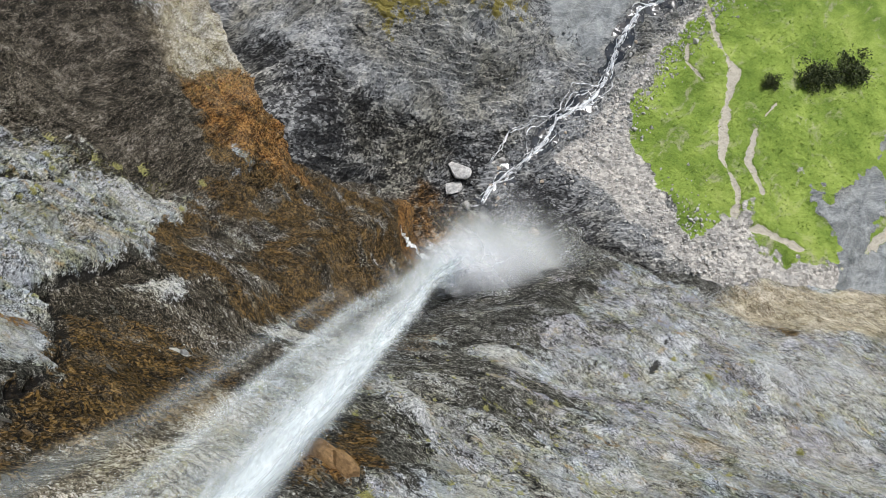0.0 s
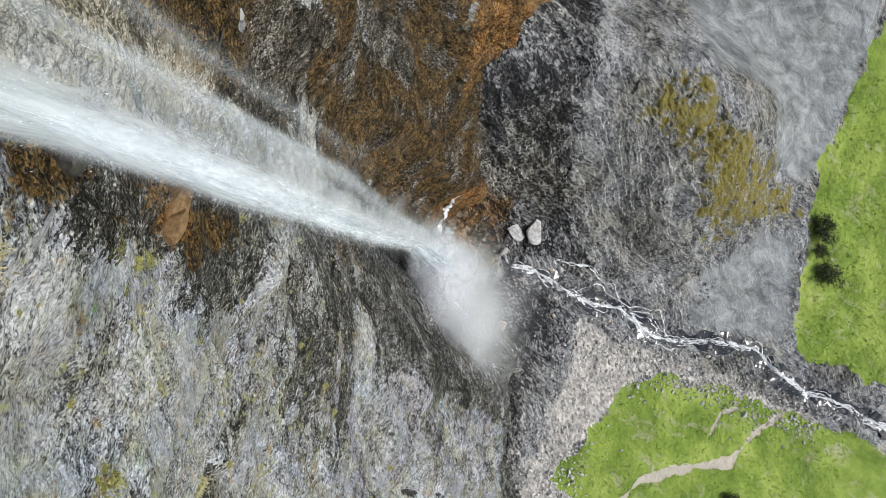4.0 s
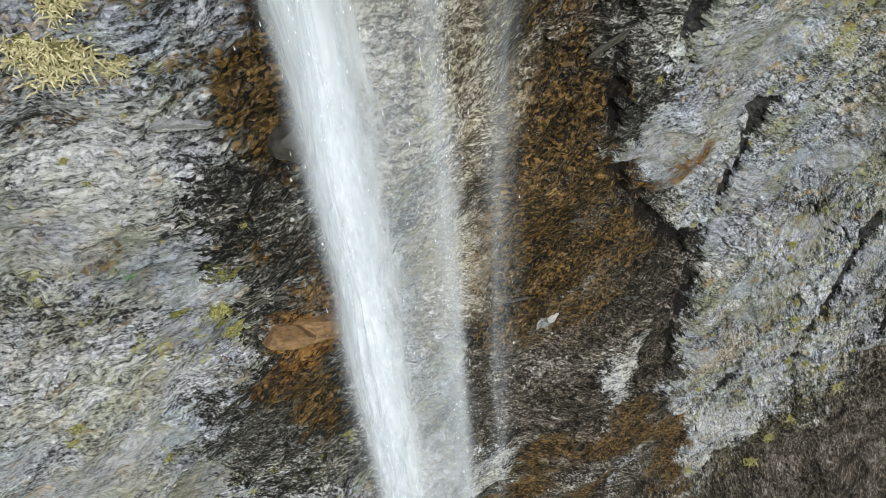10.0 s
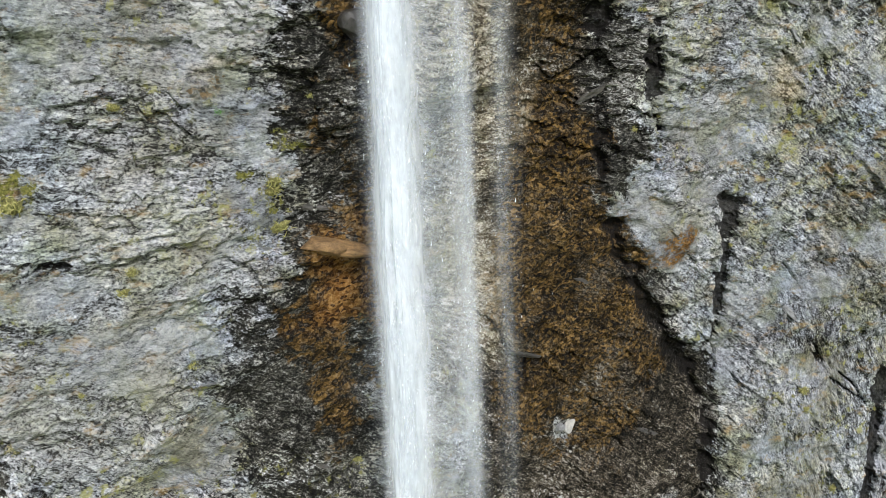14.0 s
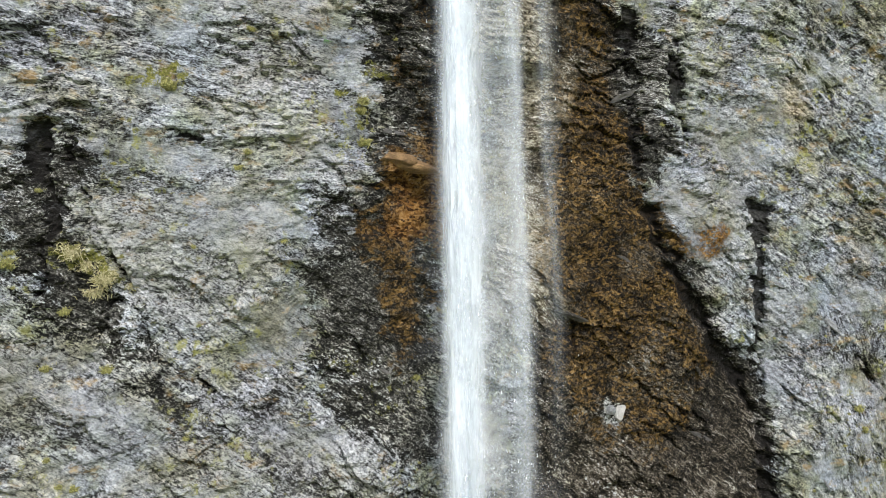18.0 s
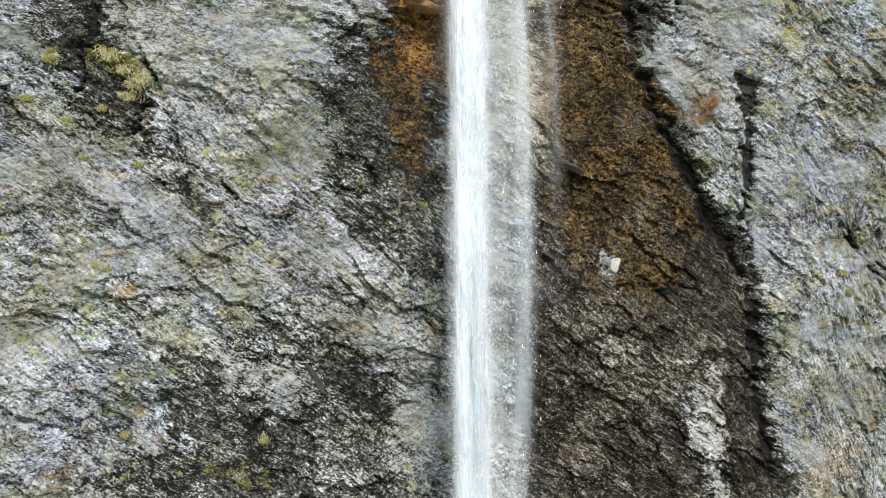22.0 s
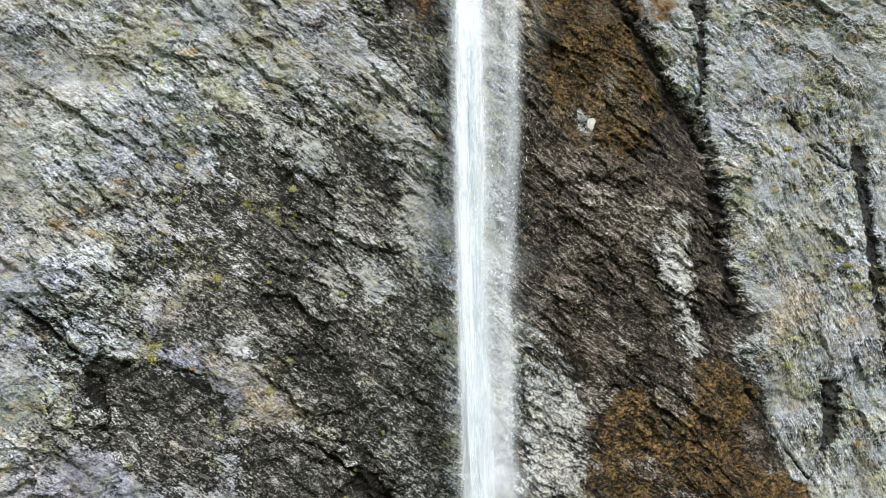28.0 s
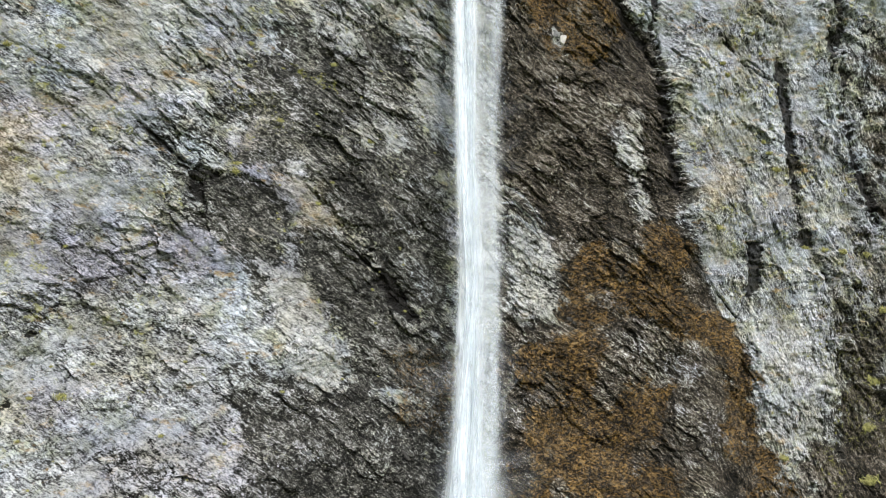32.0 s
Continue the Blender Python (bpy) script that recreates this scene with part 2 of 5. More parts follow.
    # darkened rock: wet patches, lower and far face, painted undercut shade; dry flecks between
    flecks = n.ramp(n.math("ADD", n.math("MULTIPLY", v, 0.8), n.math("MULTIPLY", grain, 0.3)), (0.6, 0.0), (0.72, 1.0))
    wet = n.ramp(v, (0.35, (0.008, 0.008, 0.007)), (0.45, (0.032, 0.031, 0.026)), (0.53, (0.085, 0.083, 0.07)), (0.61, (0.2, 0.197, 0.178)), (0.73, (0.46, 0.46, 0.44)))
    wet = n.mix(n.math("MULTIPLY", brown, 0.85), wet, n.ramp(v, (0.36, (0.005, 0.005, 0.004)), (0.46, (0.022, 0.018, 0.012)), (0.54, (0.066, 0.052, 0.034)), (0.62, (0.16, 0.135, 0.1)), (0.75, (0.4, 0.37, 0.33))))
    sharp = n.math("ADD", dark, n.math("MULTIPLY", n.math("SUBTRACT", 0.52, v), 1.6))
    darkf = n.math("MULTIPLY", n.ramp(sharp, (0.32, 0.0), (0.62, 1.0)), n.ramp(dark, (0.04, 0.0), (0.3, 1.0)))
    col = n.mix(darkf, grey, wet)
    # iron stain
    crumb = n.split(n.cells(n.scaled(bent, 1.0, 1.0, 1.5), 8.0, out="Color"))[0]
    rv = n.math("ADD", n.math("MULTIPLY", n.noise(p, 1.0, 9, 0.76), 0.5), n.math("ADD", n.math("MULTIPLY", v, 0.28), n.math("MULTIPLY", crumb, 0.22)))
    iron = n.ramp(rv, (0.39, (0.006, 0.005, 0.004)), (0.48, (0.03, 0.019, 0.007)), (0.55, (0.09, 0.056, 0.017)), (0.62, (0.2, 0.12, 0.035)), (0.74, (0.42, 0.28, 0.12)))
    iron = n.mix(n.math("MULTIPLY", bright, n.ramp(n.noise(p, 0.45, 7, 0.72), (0.4, 0.1), (0.6, 0.85))), iron, n.ramp(rv, (0.4, (0.05, 0.02, 0.006)), (0.5, (0.26, 0.12, 0.028)), (0.66, (0.6, 0.34, 0.12))))
    iron = n.mix(n.math("MULTIPLY", flecks, 0.3), iron, (0.32, 0.29, 0.24))
    rsharp = n.ramp(n.math("ADD", rust, n.math("MULTIPLY", n.math("SUBTRACT", rv, 0.5), 1.3)), (0.3, 0.0), (0.6, 1.0))
    rustf = n.math("MULTIPLY", rsharp, n.ramp(rust, (0.03, 0.0), (0.3, 1.0)))
    col = n.mix(rustf, col, iron)
    tanc = n.mix(n.ramp(n.noise(n.scaled(p, 1, 1, 0.35), 0.8, 6, 0.7), (0.47, 0.0), (0.6, 0.55)), n.ramp(v, (0.34, (0.08, 0.062, 0.035)), (0.46, (0.37, 0.305, 0.2)), (0.66, (0.76, 0.68, 0.52))), n.mix(v, (0.08, 0.07, 0.035), (0.36, 0.31, 0.22)))
    col = n.mix(n.math("MULTIPLY", tan, 0.8), col, tanc)
    mossc = n.mix(grain, (0.035, 0.04, 0.008), (0.34, 0.33, 0.09))
    mossf = n.ramp(n.math("ADD", moss, n.math("MULTIPLY", n.math("SUBTRACT", n.noise(p, 4.5, 6, 0.78), 0.5), 2.0)), (0.47, 0.0), (0.62, 1.0))
    col = n.mix(n.math("MULTIPLY", mossf, n.ramp(moss, (0.05, 0.0), (0.25, 1.0))), col, mossc)
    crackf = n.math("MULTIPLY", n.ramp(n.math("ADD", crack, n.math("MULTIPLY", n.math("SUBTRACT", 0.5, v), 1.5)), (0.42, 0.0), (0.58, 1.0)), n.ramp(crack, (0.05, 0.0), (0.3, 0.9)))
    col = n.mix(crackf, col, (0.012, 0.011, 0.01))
    wetness = n.math("MAXIMUM", darkf, n.math("MULTIPLY", rustf, 0.8))
    rough = n.math("SUBTRACT", n.math("ADD", 0.72, n.math("MULTIPLY", grain, 0.2)), n.math("MULTIPLY", wetness, 0.12))
    n.put(n.shader.inputs["Specular IOR Level"], 0.1)
    h = n.math("ADD", n.math("MULTIPLY", streak, 0.5), n.math("ADD", n.math("MULTIPLY", fine, 0.3), n.math("MULTIPLY", grain, 0.1)))
    h = n.math("ADD", h, n.math("MULTIPLY", spall, 0.16))
    h = n.math("ADD", h, n.math("MULTIPLY", n.math("MULTIPLY", crumb, rustf), 0.3))
    n.bump(h, 0.9, 0.13)
    return n.finish(col, rough)


def ground_cover():
    n = Nodes("ground_cover")
    p = n.place()
    st = n.attribute("strata")
    grass, gravel, olive = n.split(n.attribute("stain"))
    dark, trail, rust = n.split(n.attribute("marks"))
    slate = n.split(n.attribute("cover"))[0]
    streak = n.noise(n.scaled(st, 0.8, 1.2, 1), 0.9, 9, 0.74, 0.05)
    grain = n.noise(p, 3.2, 6, 0.75)
    shake = n.tree.nodes.new("ShaderNodeTexNoise")
    shake.inputs["Scale"].default_value = 0.8
    shake.inputs["Detail"].default_value = 5
    n.put(shake.inputs["Vector"], st)
    bent = n.mix(0.18, st, shake.outputs["Color"], "LINEAR_LIGHT")
    flake = n.split(n.cells(n.scaled(bent, 0.5, 1.3, 0.6), 0.9, out="Color"))[0]
    chip = n.split(n.cells(n.scaled(bent, 0.7, 1.1, 0.8), 4.2, out="Color"))[1]
    v = n.math("ADD", n.math("MULTIPLY", streak, 0.4), n.math("MULTIPLY", grain, 0.27))
    v = n.math("ADD", v, n.math("ADD", n.math("MULTIPLY", flake, 0.13), n.math("MULTIPLY", chip, 0.2)))
    v = n.math("ADD", v, n.math("MULTIPLY", n.math("SUBTRACT", n.noise(p, 0.12, 5, 0.6), 0.5), 0.35))
    rock = n.ramp(v, (0.32, (0.035, 0.037, 0.038)), (0.44, (0.15, 0.155, 0.16)), (0.54, (0.29, 0.296, 0.295)), (0.72, (0.54, 0.54, 0.52)))
    # cliff-foot shade painted in: the rock colour drops to near-black
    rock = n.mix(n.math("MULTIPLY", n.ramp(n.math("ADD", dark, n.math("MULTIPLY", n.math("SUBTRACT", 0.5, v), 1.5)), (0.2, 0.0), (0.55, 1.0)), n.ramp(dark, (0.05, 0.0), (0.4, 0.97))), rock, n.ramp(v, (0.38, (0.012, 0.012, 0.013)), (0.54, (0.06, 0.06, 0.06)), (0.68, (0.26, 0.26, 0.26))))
    smoothed = n.ramp(n.noise(n.scaled(p, 1.0, 0.7, 1), 0.45, 8, 0.66, 0.8), (0.35, (0.13, 0.142, 0.143)), (0.5, (0.26, 0.278, 0.28)), (0.66, (0.44, 0.458, 0.455)))
    rock = n.mix(n.ramp(n.noise(p, 0.1, 5, 0.6), (0.42, 0.0), (0.6, 0.5)), rock, (0.75, 0.66, 0.42), "MULTIPLY")
    rock = n.mix(n.math("MULTIPLY", slate, 0.75), rock, smoothed)
    pebble = n.cells(p, 2.6, out="Color")
    stones = n.mix(n.split(pebble)[0], (0.3, 0.28, 0.25), (0.74, 0.7, 0.63))
    stones = n.mix(n.ramp(n.noise(p, 0.35, 5), (0.35, 0.0), (0.65, 1.0)), n.mix(0.5, stones, (0.18, 0.18, 0.18)), stones)
    gf = n.ramp(n.math("ADD", gravel, n.math("MULTIPLY", n.math("SUBTRACT", grain, 0.5), 0.9)), (0.4, 0.0), (0.62, 1.0))
    col = n.mix(gf, rock, stones)
    oc = n.mix(grain, (0.04, 0.035, 0.01), (0.36, 0.3, 0.08))
    of = n.ramp(n.math("ADD", olive, n.math("MULTIPLY", n.math("SUBTRACT", n.noise(p, 0.6, 8, 0.8), 0.5), 2.8)), (0.45, 0.0), (0.65, 1.0))
    col = n.mix(n.math("MULTIPLY", of, n.ramp(olive, (0.05, 0.0), (0.3, 1.0))), col, oc)
    blade = n.noise(p, 6.5, 4, 0.8)
    gv = n.math("ADD", n.math("MULTIPLY", n.noise(p, 0.16, 6, 0.65), 0.6), n.math("MULTIPLY", blade, 0.4))
    green = n.ramp(gv, (0.34, (0.07, 0.125, 0.016)), (0.48, (0.185, 0.27, 0.045)), (0.58, (0.3, 0.39, 0.08)), (0.7, (0.42, 0.44, 0.15)))
    bare = n.ramp(n.noise(n.scaled(p, 1.0, 0.55, 1.0), 0.3, 7, 0.75, 0.8), (0.55, 0.0), (0.66, 1.0))
    green = n.mix(n.math("MULTIPLY", bare, 0.6), green, (0.42, 0.38, 0.28))
    gs = n.ramp(n.math("ADD", grass, n.math("MULTIPLY", n.math("SUBTRACT", n.noise(p, 0.9, 5, 0.7), 0.5), 1.0)), (0.42, 0.0), (0.56, 1.0))
    col = n.mix(gs, col, green)
    tf = n.ramp(n.math("ADD", trail, n.math("MULTIPLY", n.math("SUBTRACT", n.noise(p, 1.2, 6, 0.75), 0.5), 1.2)), (0.42, 0.0), (0.58, 1.0))
    col = n.mix(n.math("MULTIPLY", tf, n.ramp(trail, (0.05, 0.0), (0.2, 1.0))), col, n.mix(grain, (0.3, 0.27, 0.2), (0.66, 0.61, 0.52)))
    iron = n.ramp(v, (0.36, (0.015, 0.01, 0.006)), (0.5, (0.11, 0.06, 0.02)), (0.68, (0.36, 0.2, 0.07)))
    col = n.mix(n.math("MULTIPLY", rust, n.ramp(n.noise(p, 0.7, 7, 0.75), (0.4, 0.1), (0.55, 1.0))), col, iron)
    n.bump(n.math("ADD", v, n.math("MULTIPLY", blade, 0.3)), 0.8, 0.4)
    n.put(n.shader.inputs["Specular IOR Level"], 0.2)
    return n.finish(col, n.math("SUBTRACT", 0.9, n.math("MULTIPLY", dark, 0.15)))


def simple(name, low, high, scale, rough, depth=0.03, random_mix=0.0):
    """A two-tone surface with grain and stains; each piece may differ a little."""
    n = Nodes(name)
    p = n.place()
    f = n.math("ADD", n.math("MULTIPLY", n.noise(p, scale, 6, 0.7), 0.65), n.math("MULTIPLY", n.noise(p, scale * 6, 3, 0.7), 0.35))
    col = n.ramp(f, (0.32, low), (0.68, high))
    if random_mix:
        info = n.tree.nodes.new("ShaderNodeObjectInfo")
        r = n.math("MULTIPLY", info.outputs["Random"], random_mix)
        col = n.mix(r, col, tuple(0.4 * a for a in low))
    n.bump(f, 0.8, depth)
    return n.finish(col, rough)


def leafy(name, low, high):
    n = Nodes(name)
    geo = n.tree.nodes.new("ShaderNodeNewGeometry")
    col = n.mix(geo.outputs["Random Per Island"], low, high)
    n.put(n.shader.inputs["Subsurface Weight"], 0.0)
    return n.finish(col, 0.75)


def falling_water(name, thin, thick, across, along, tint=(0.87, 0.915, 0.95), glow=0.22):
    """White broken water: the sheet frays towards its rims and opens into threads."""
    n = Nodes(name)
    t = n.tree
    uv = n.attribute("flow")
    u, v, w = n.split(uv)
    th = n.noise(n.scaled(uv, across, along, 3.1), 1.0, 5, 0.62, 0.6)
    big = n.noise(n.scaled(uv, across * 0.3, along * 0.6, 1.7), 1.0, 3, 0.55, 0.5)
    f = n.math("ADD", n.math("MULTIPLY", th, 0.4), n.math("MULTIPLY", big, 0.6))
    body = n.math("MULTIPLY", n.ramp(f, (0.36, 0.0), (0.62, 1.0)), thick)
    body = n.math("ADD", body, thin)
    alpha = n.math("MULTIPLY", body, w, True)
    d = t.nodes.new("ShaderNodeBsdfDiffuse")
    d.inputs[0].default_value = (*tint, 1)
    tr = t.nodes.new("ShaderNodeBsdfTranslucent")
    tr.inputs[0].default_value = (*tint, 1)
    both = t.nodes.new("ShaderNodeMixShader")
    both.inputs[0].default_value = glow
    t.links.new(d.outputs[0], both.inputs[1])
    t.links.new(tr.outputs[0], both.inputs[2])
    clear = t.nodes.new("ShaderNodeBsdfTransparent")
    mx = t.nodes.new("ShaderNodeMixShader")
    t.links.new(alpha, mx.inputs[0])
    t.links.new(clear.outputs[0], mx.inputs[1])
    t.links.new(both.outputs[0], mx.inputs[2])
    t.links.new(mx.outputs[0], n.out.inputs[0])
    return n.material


ROCK = cliff_rock()
GROUND = ground_cover()
STONE_PALE = simple("pale_stone", (0.3, 0.29, 0.27), (0.74, 0.72, 0.68), 1.6, 0.85, 0.05, 0.35)
STONE_SPECKLED = simple("speckled_stone", (0.1, 0.1, 0.095), (0.86, 0.84, 0.8), 2.6, 0.85, 0.2)
STONE_GREY = simple("grey_stone", (0.07, 0.07, 0.07), (0.5, 0.51, 0.51), 3.4, 0.8, 0.06, 0.5)
STONE_WET = simple("wet_stone", (0.008, 0.008, 0.007), (0.12, 0.11, 0.095), 1.8, 0.38, 0.05, 0.4)
STONE_RUST = simple("iron_stained_stone", (0.03, 0.02, 0.009), (0.26, 0.16, 0.06), 3.5, 0.6, 0.06, 0.3)
STONE_TAN = simple("tan_stone", (0.24, 0.19, 0.14), (0.62, 0.52, 0.4), 0.7, 0.8, 0.06, 0.2)
STONE_ORANGE = simple("orange_stone", (0.05, 0.025, 0.008), (0.46, 0.28, 0.12), 4.0, 0.7, 0.06, 0.2)
MOSS = simple("moss", (0.03, 0.03, 0.008), (0.36, 0.34, 0.12), 9, 0.9, 0.05)
BLADE_GREEN = leafy("tuft_blades", (0.15, 0.16, 0.035), (0.5, 0.47, 0.17))
BLADE_STRAW = leafy("straw_blades", (0.28, 0.25, 0.11), (0.62, 0.57, 0.34))
LEAF_BRIGHT = leafy("fresh_leaf", (0.06, 0.22, 0.02), (0.14, 0.42, 0.05))
LEAF_DARK = leafy("needle_leaf", (0.018, 0.03, 0.008), (0.09, 0.11, 0.03))
BARK = simple("bark", (0.05, 0.035, 0.02), (0.2, 0.15, 0.1), 4, 0.9, 0.02)
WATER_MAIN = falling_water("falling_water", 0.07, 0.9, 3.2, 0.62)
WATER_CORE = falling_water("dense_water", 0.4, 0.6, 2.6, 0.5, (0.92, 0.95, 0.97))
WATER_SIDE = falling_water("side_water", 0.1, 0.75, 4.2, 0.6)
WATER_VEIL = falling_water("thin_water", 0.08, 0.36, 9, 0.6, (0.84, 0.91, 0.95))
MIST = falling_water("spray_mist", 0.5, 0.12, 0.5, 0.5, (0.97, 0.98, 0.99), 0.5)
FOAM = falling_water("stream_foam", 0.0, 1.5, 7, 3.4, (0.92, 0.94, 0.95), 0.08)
DROP = simple("drop", (0.8, 0.84, 0.86), (0.9, 0.93, 0.95), 3, 0.6, 0.0)
WATER_DARK = simple("shallow_water", (0.012, 0.014, 0.017), (0.06, 0.065, 0.07), 0.8, 0.12, 0.03)
scene.cycles.transparent_max_bounces = 90


# ---- building helpers ----
def grid_mesh(name, P, material, fields=None, is_smooth=True):
    """A sheet from an array of places, row by row, with named vectors on its corners."""
    r, c = P.shape[:2]
    i = np.arange(r * c).reshape(r, c)
    q = np.stack([i[:-1, :-1], i[:-1, 1:], i[1:, 1:], i[1:, :-1]], -1).reshape(-1, 4)
    me = bpy.data.meshes.new(name)
    me.vertices.add(r * c)
    me.vertices.foreach_set("co", P.reshape(-1).astype(np.float32))
    me.loops.add(q.size)
    me.loops.foreach_set("vertex_index", q.reshape(-1).astype(np.int32))
    me.polygons.add(len(q))
    me.polygons.foreach_set("loop_start", np.arange(0, q.size, 4, dtype=np.int32))
    me.polygons.foreach_set("use_smooth", np.full(len(q), is_smooth))
    for key, value in (fields or {}).items():
        me.attributes.new(key, "FLOAT_VECTOR", "POINT").data.foreach_set("vector", value.reshape(-1).astype(np.float32))
    me.update()
    me.materials.append(material)
    return new(name, me)


def soup(name, V, F, material, fields=None):
    """A mesh object from arrays of corners and faces."""
    me = bpy.data.meshes.new(name)
    me.from_pydata(V.tolist() if hasattr(V, "tolist") else V, [], F.tolist() if hasattr(F, "tolist") else F)
    for key, value in (fields or {}).items():
        me.attributes.new(key, "FLOAT_VECTOR", "POINT").data.foreach_set("vector", np.asarray(value, np.float32).reshape(-1))
    me.update()
    me.materials.append(material)
    return new(name, me)


def under(ob, parent):
    ob.parent = parent
    return ob


def part(name, bm, material, parent, label=""):
    me = bpy.data.meshes.new(name)
    bm.to_mesh(me)
    bm.free()
    me.materials.append(material)
    ob = new(name, me)
    ob.parent = parent
    return tagged(ob, label)


def spaced(*runs):
    """Rising positions: (start, end, step) runs joined end to end."""
    return np.concatenate([np.arange(a, b, s) for a, b, s in runs] + [[runs[-1][1]]])


# ---- the cliff ----
BROWN = [
    [(1.2, 118), (6, 118), (5.6, 90), (5.7, 80.6), (5.9, 78.8), (6.5, 75.8), (7.2, 73.9), (8.4, 72), (9.7, 70.6), (10.6, 68.7), (11.8, 67.6), (12.3, 65.2), (12.6, 62), (12.7, 59.6), (13.3, 57.8), (12.8, 55.3), (13.9, 52.8), (15.4, 49.8), (16.7, 48.4), (16.6, 45), (18, 38), (19.5, 24), (19, -14), (-1, -14), (0.6, 40), (1.4, 55), (1.2, 80)],
]
RUST = [
    [(2.2, 96), (5.2, 96), (5.4, 81.4), (7.2, 74.2), (8.8, 70.7), (9.5, 66), (6, 65), (2.8, 68), (1.9, 70.3), (1.7, 74), (2.4, 77)],
    [(5.4, 54.9), (12.2, 55.2), (15.4, 49.8), (16.6, 47.8), (17.5, 40), (18.5, 37), (25.9, 32), (25.8, 20), (16.6, 19), (11, 10), (8, -3), (-1, -3), (1, 5), (1.6, 40.6), (1.9, 47.6), (4.9, 49.2)],
    [(-3.3, 76.9), (-1.6, 76.3), (-1.7, 71.9), (-3.6, 73.2), (-3.8, 74.2), (-3.1, 75.6)],
    [(-1.9, 96), (-1.1, 96), (-1.3, 82.5), (-1.8, 76.7), (-2.4, 77.1)],
    [(-3.1, 81.4), (-2.0, 81.3), (-2.0, 80.6), (-2.9, 80.8)],
    [(-5.7, 81.7), (-4.8, 81.6), (-5.0, 81.0), (-5.9, 81.1)],
]
BRIGHT = [
    [(16.2, 22), (30, 20), (32, 29), (22.5, 32.5), (17.5, 27)],
    [(3, 8), (7, 11), (10.5, 7), (9, -8), (3, -8)],
    [(9.5, 73.5), (9.9, 73.5), (9.9, 72.9), (9.5, 72.9)],
    [(-3.3, 76.9), (-1.6, 76.3), (-1.7, 73.5), (-3.3, 74.2)],
]
RUST_GAP = [[(7.6, 48.6), (9.9, 49.6), (12.1, 48.4), (15.0, 47.4), (14.4, 36), (11, 34), (11.5, 45.1), (7.6, 45.5)]]
DARK = [
    [(22, 51), (31, 44), (27, 39), (21, 35), (18, 39), (19.5, 44)],
    [(24.5, 56), (29, 50), (27, 46), (22.6, 47.5)],
    [(26, 57), (23.5, 52), (27, 45), (33, 46), (60, 40), (60, 75), (30, 66)],
    [(43, 36), (40, 30), (36, 28), (27.4, 31.5), (25.6, 36.7), (27, 45), (30, 56), (60, 58), (60, 36)],
    # last two: shade beneath the undercut edges, put into the rock colour
    [(16, 21.5), (60, 18), (60, -14), (10, -14)],
    [(-7, 10), (-12, 26), (-20, 30), (-37, 18), (-80, 10), (-80, -14), (-5, -14)],
]
PALE = [
    [(9.2, 62.9), (10.3, 62.3), (11.3, 56.6), (10.1, 55.2), (9.2, 58.5)],
    [(2.1, 55.3), (4.3, 54.1), (5.0, 51.5), (4.6, 48.9), (2.2, 48.5)],
    [(4.9, 67.1), (5.4, 67.5), (5.7, 66.2), (5.3, 65.9)],
    [(17.4, 48.4), (19.2, 49.8), (22.5, 48.5), (23, 46.5), (19, 42.3), (16.4, 42.6)],
]
LIGHT = [
    [(-19, 50), (-12, 51), (-8, 47), (-9, 42), (-19, 40)],
    [(-9, 86), (-3.6, 86), (-3.9, 81.9), (-5, 76), (-9, 74)],
    [(18.5, 60), (19.7, 52.6), (18.3, 47), (14.8, 54.3), (14.6, 60.2), (13.4, 66)],
    [(7.5, 77), (10.4, 70.6), (12, 70.4), (12, 80), (8, 82)],
    [(-30, 46), (-14, 38), (-12, 33), (-22, 34), (-34, 36)],
    [(-12, 70), (-7, 69), (-4, 66), (-8, 66)],
]
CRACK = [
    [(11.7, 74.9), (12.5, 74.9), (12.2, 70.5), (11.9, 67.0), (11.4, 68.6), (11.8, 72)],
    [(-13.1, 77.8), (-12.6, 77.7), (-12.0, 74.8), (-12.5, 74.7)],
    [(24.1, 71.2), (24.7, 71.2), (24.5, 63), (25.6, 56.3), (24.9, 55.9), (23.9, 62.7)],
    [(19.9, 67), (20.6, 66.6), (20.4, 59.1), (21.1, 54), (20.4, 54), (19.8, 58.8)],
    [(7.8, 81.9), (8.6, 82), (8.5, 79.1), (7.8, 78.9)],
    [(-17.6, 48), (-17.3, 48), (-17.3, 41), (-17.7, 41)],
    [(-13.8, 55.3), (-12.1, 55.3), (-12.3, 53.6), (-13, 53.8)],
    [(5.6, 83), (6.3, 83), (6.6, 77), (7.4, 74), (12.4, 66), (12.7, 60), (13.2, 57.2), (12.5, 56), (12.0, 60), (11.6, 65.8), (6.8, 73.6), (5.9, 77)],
]
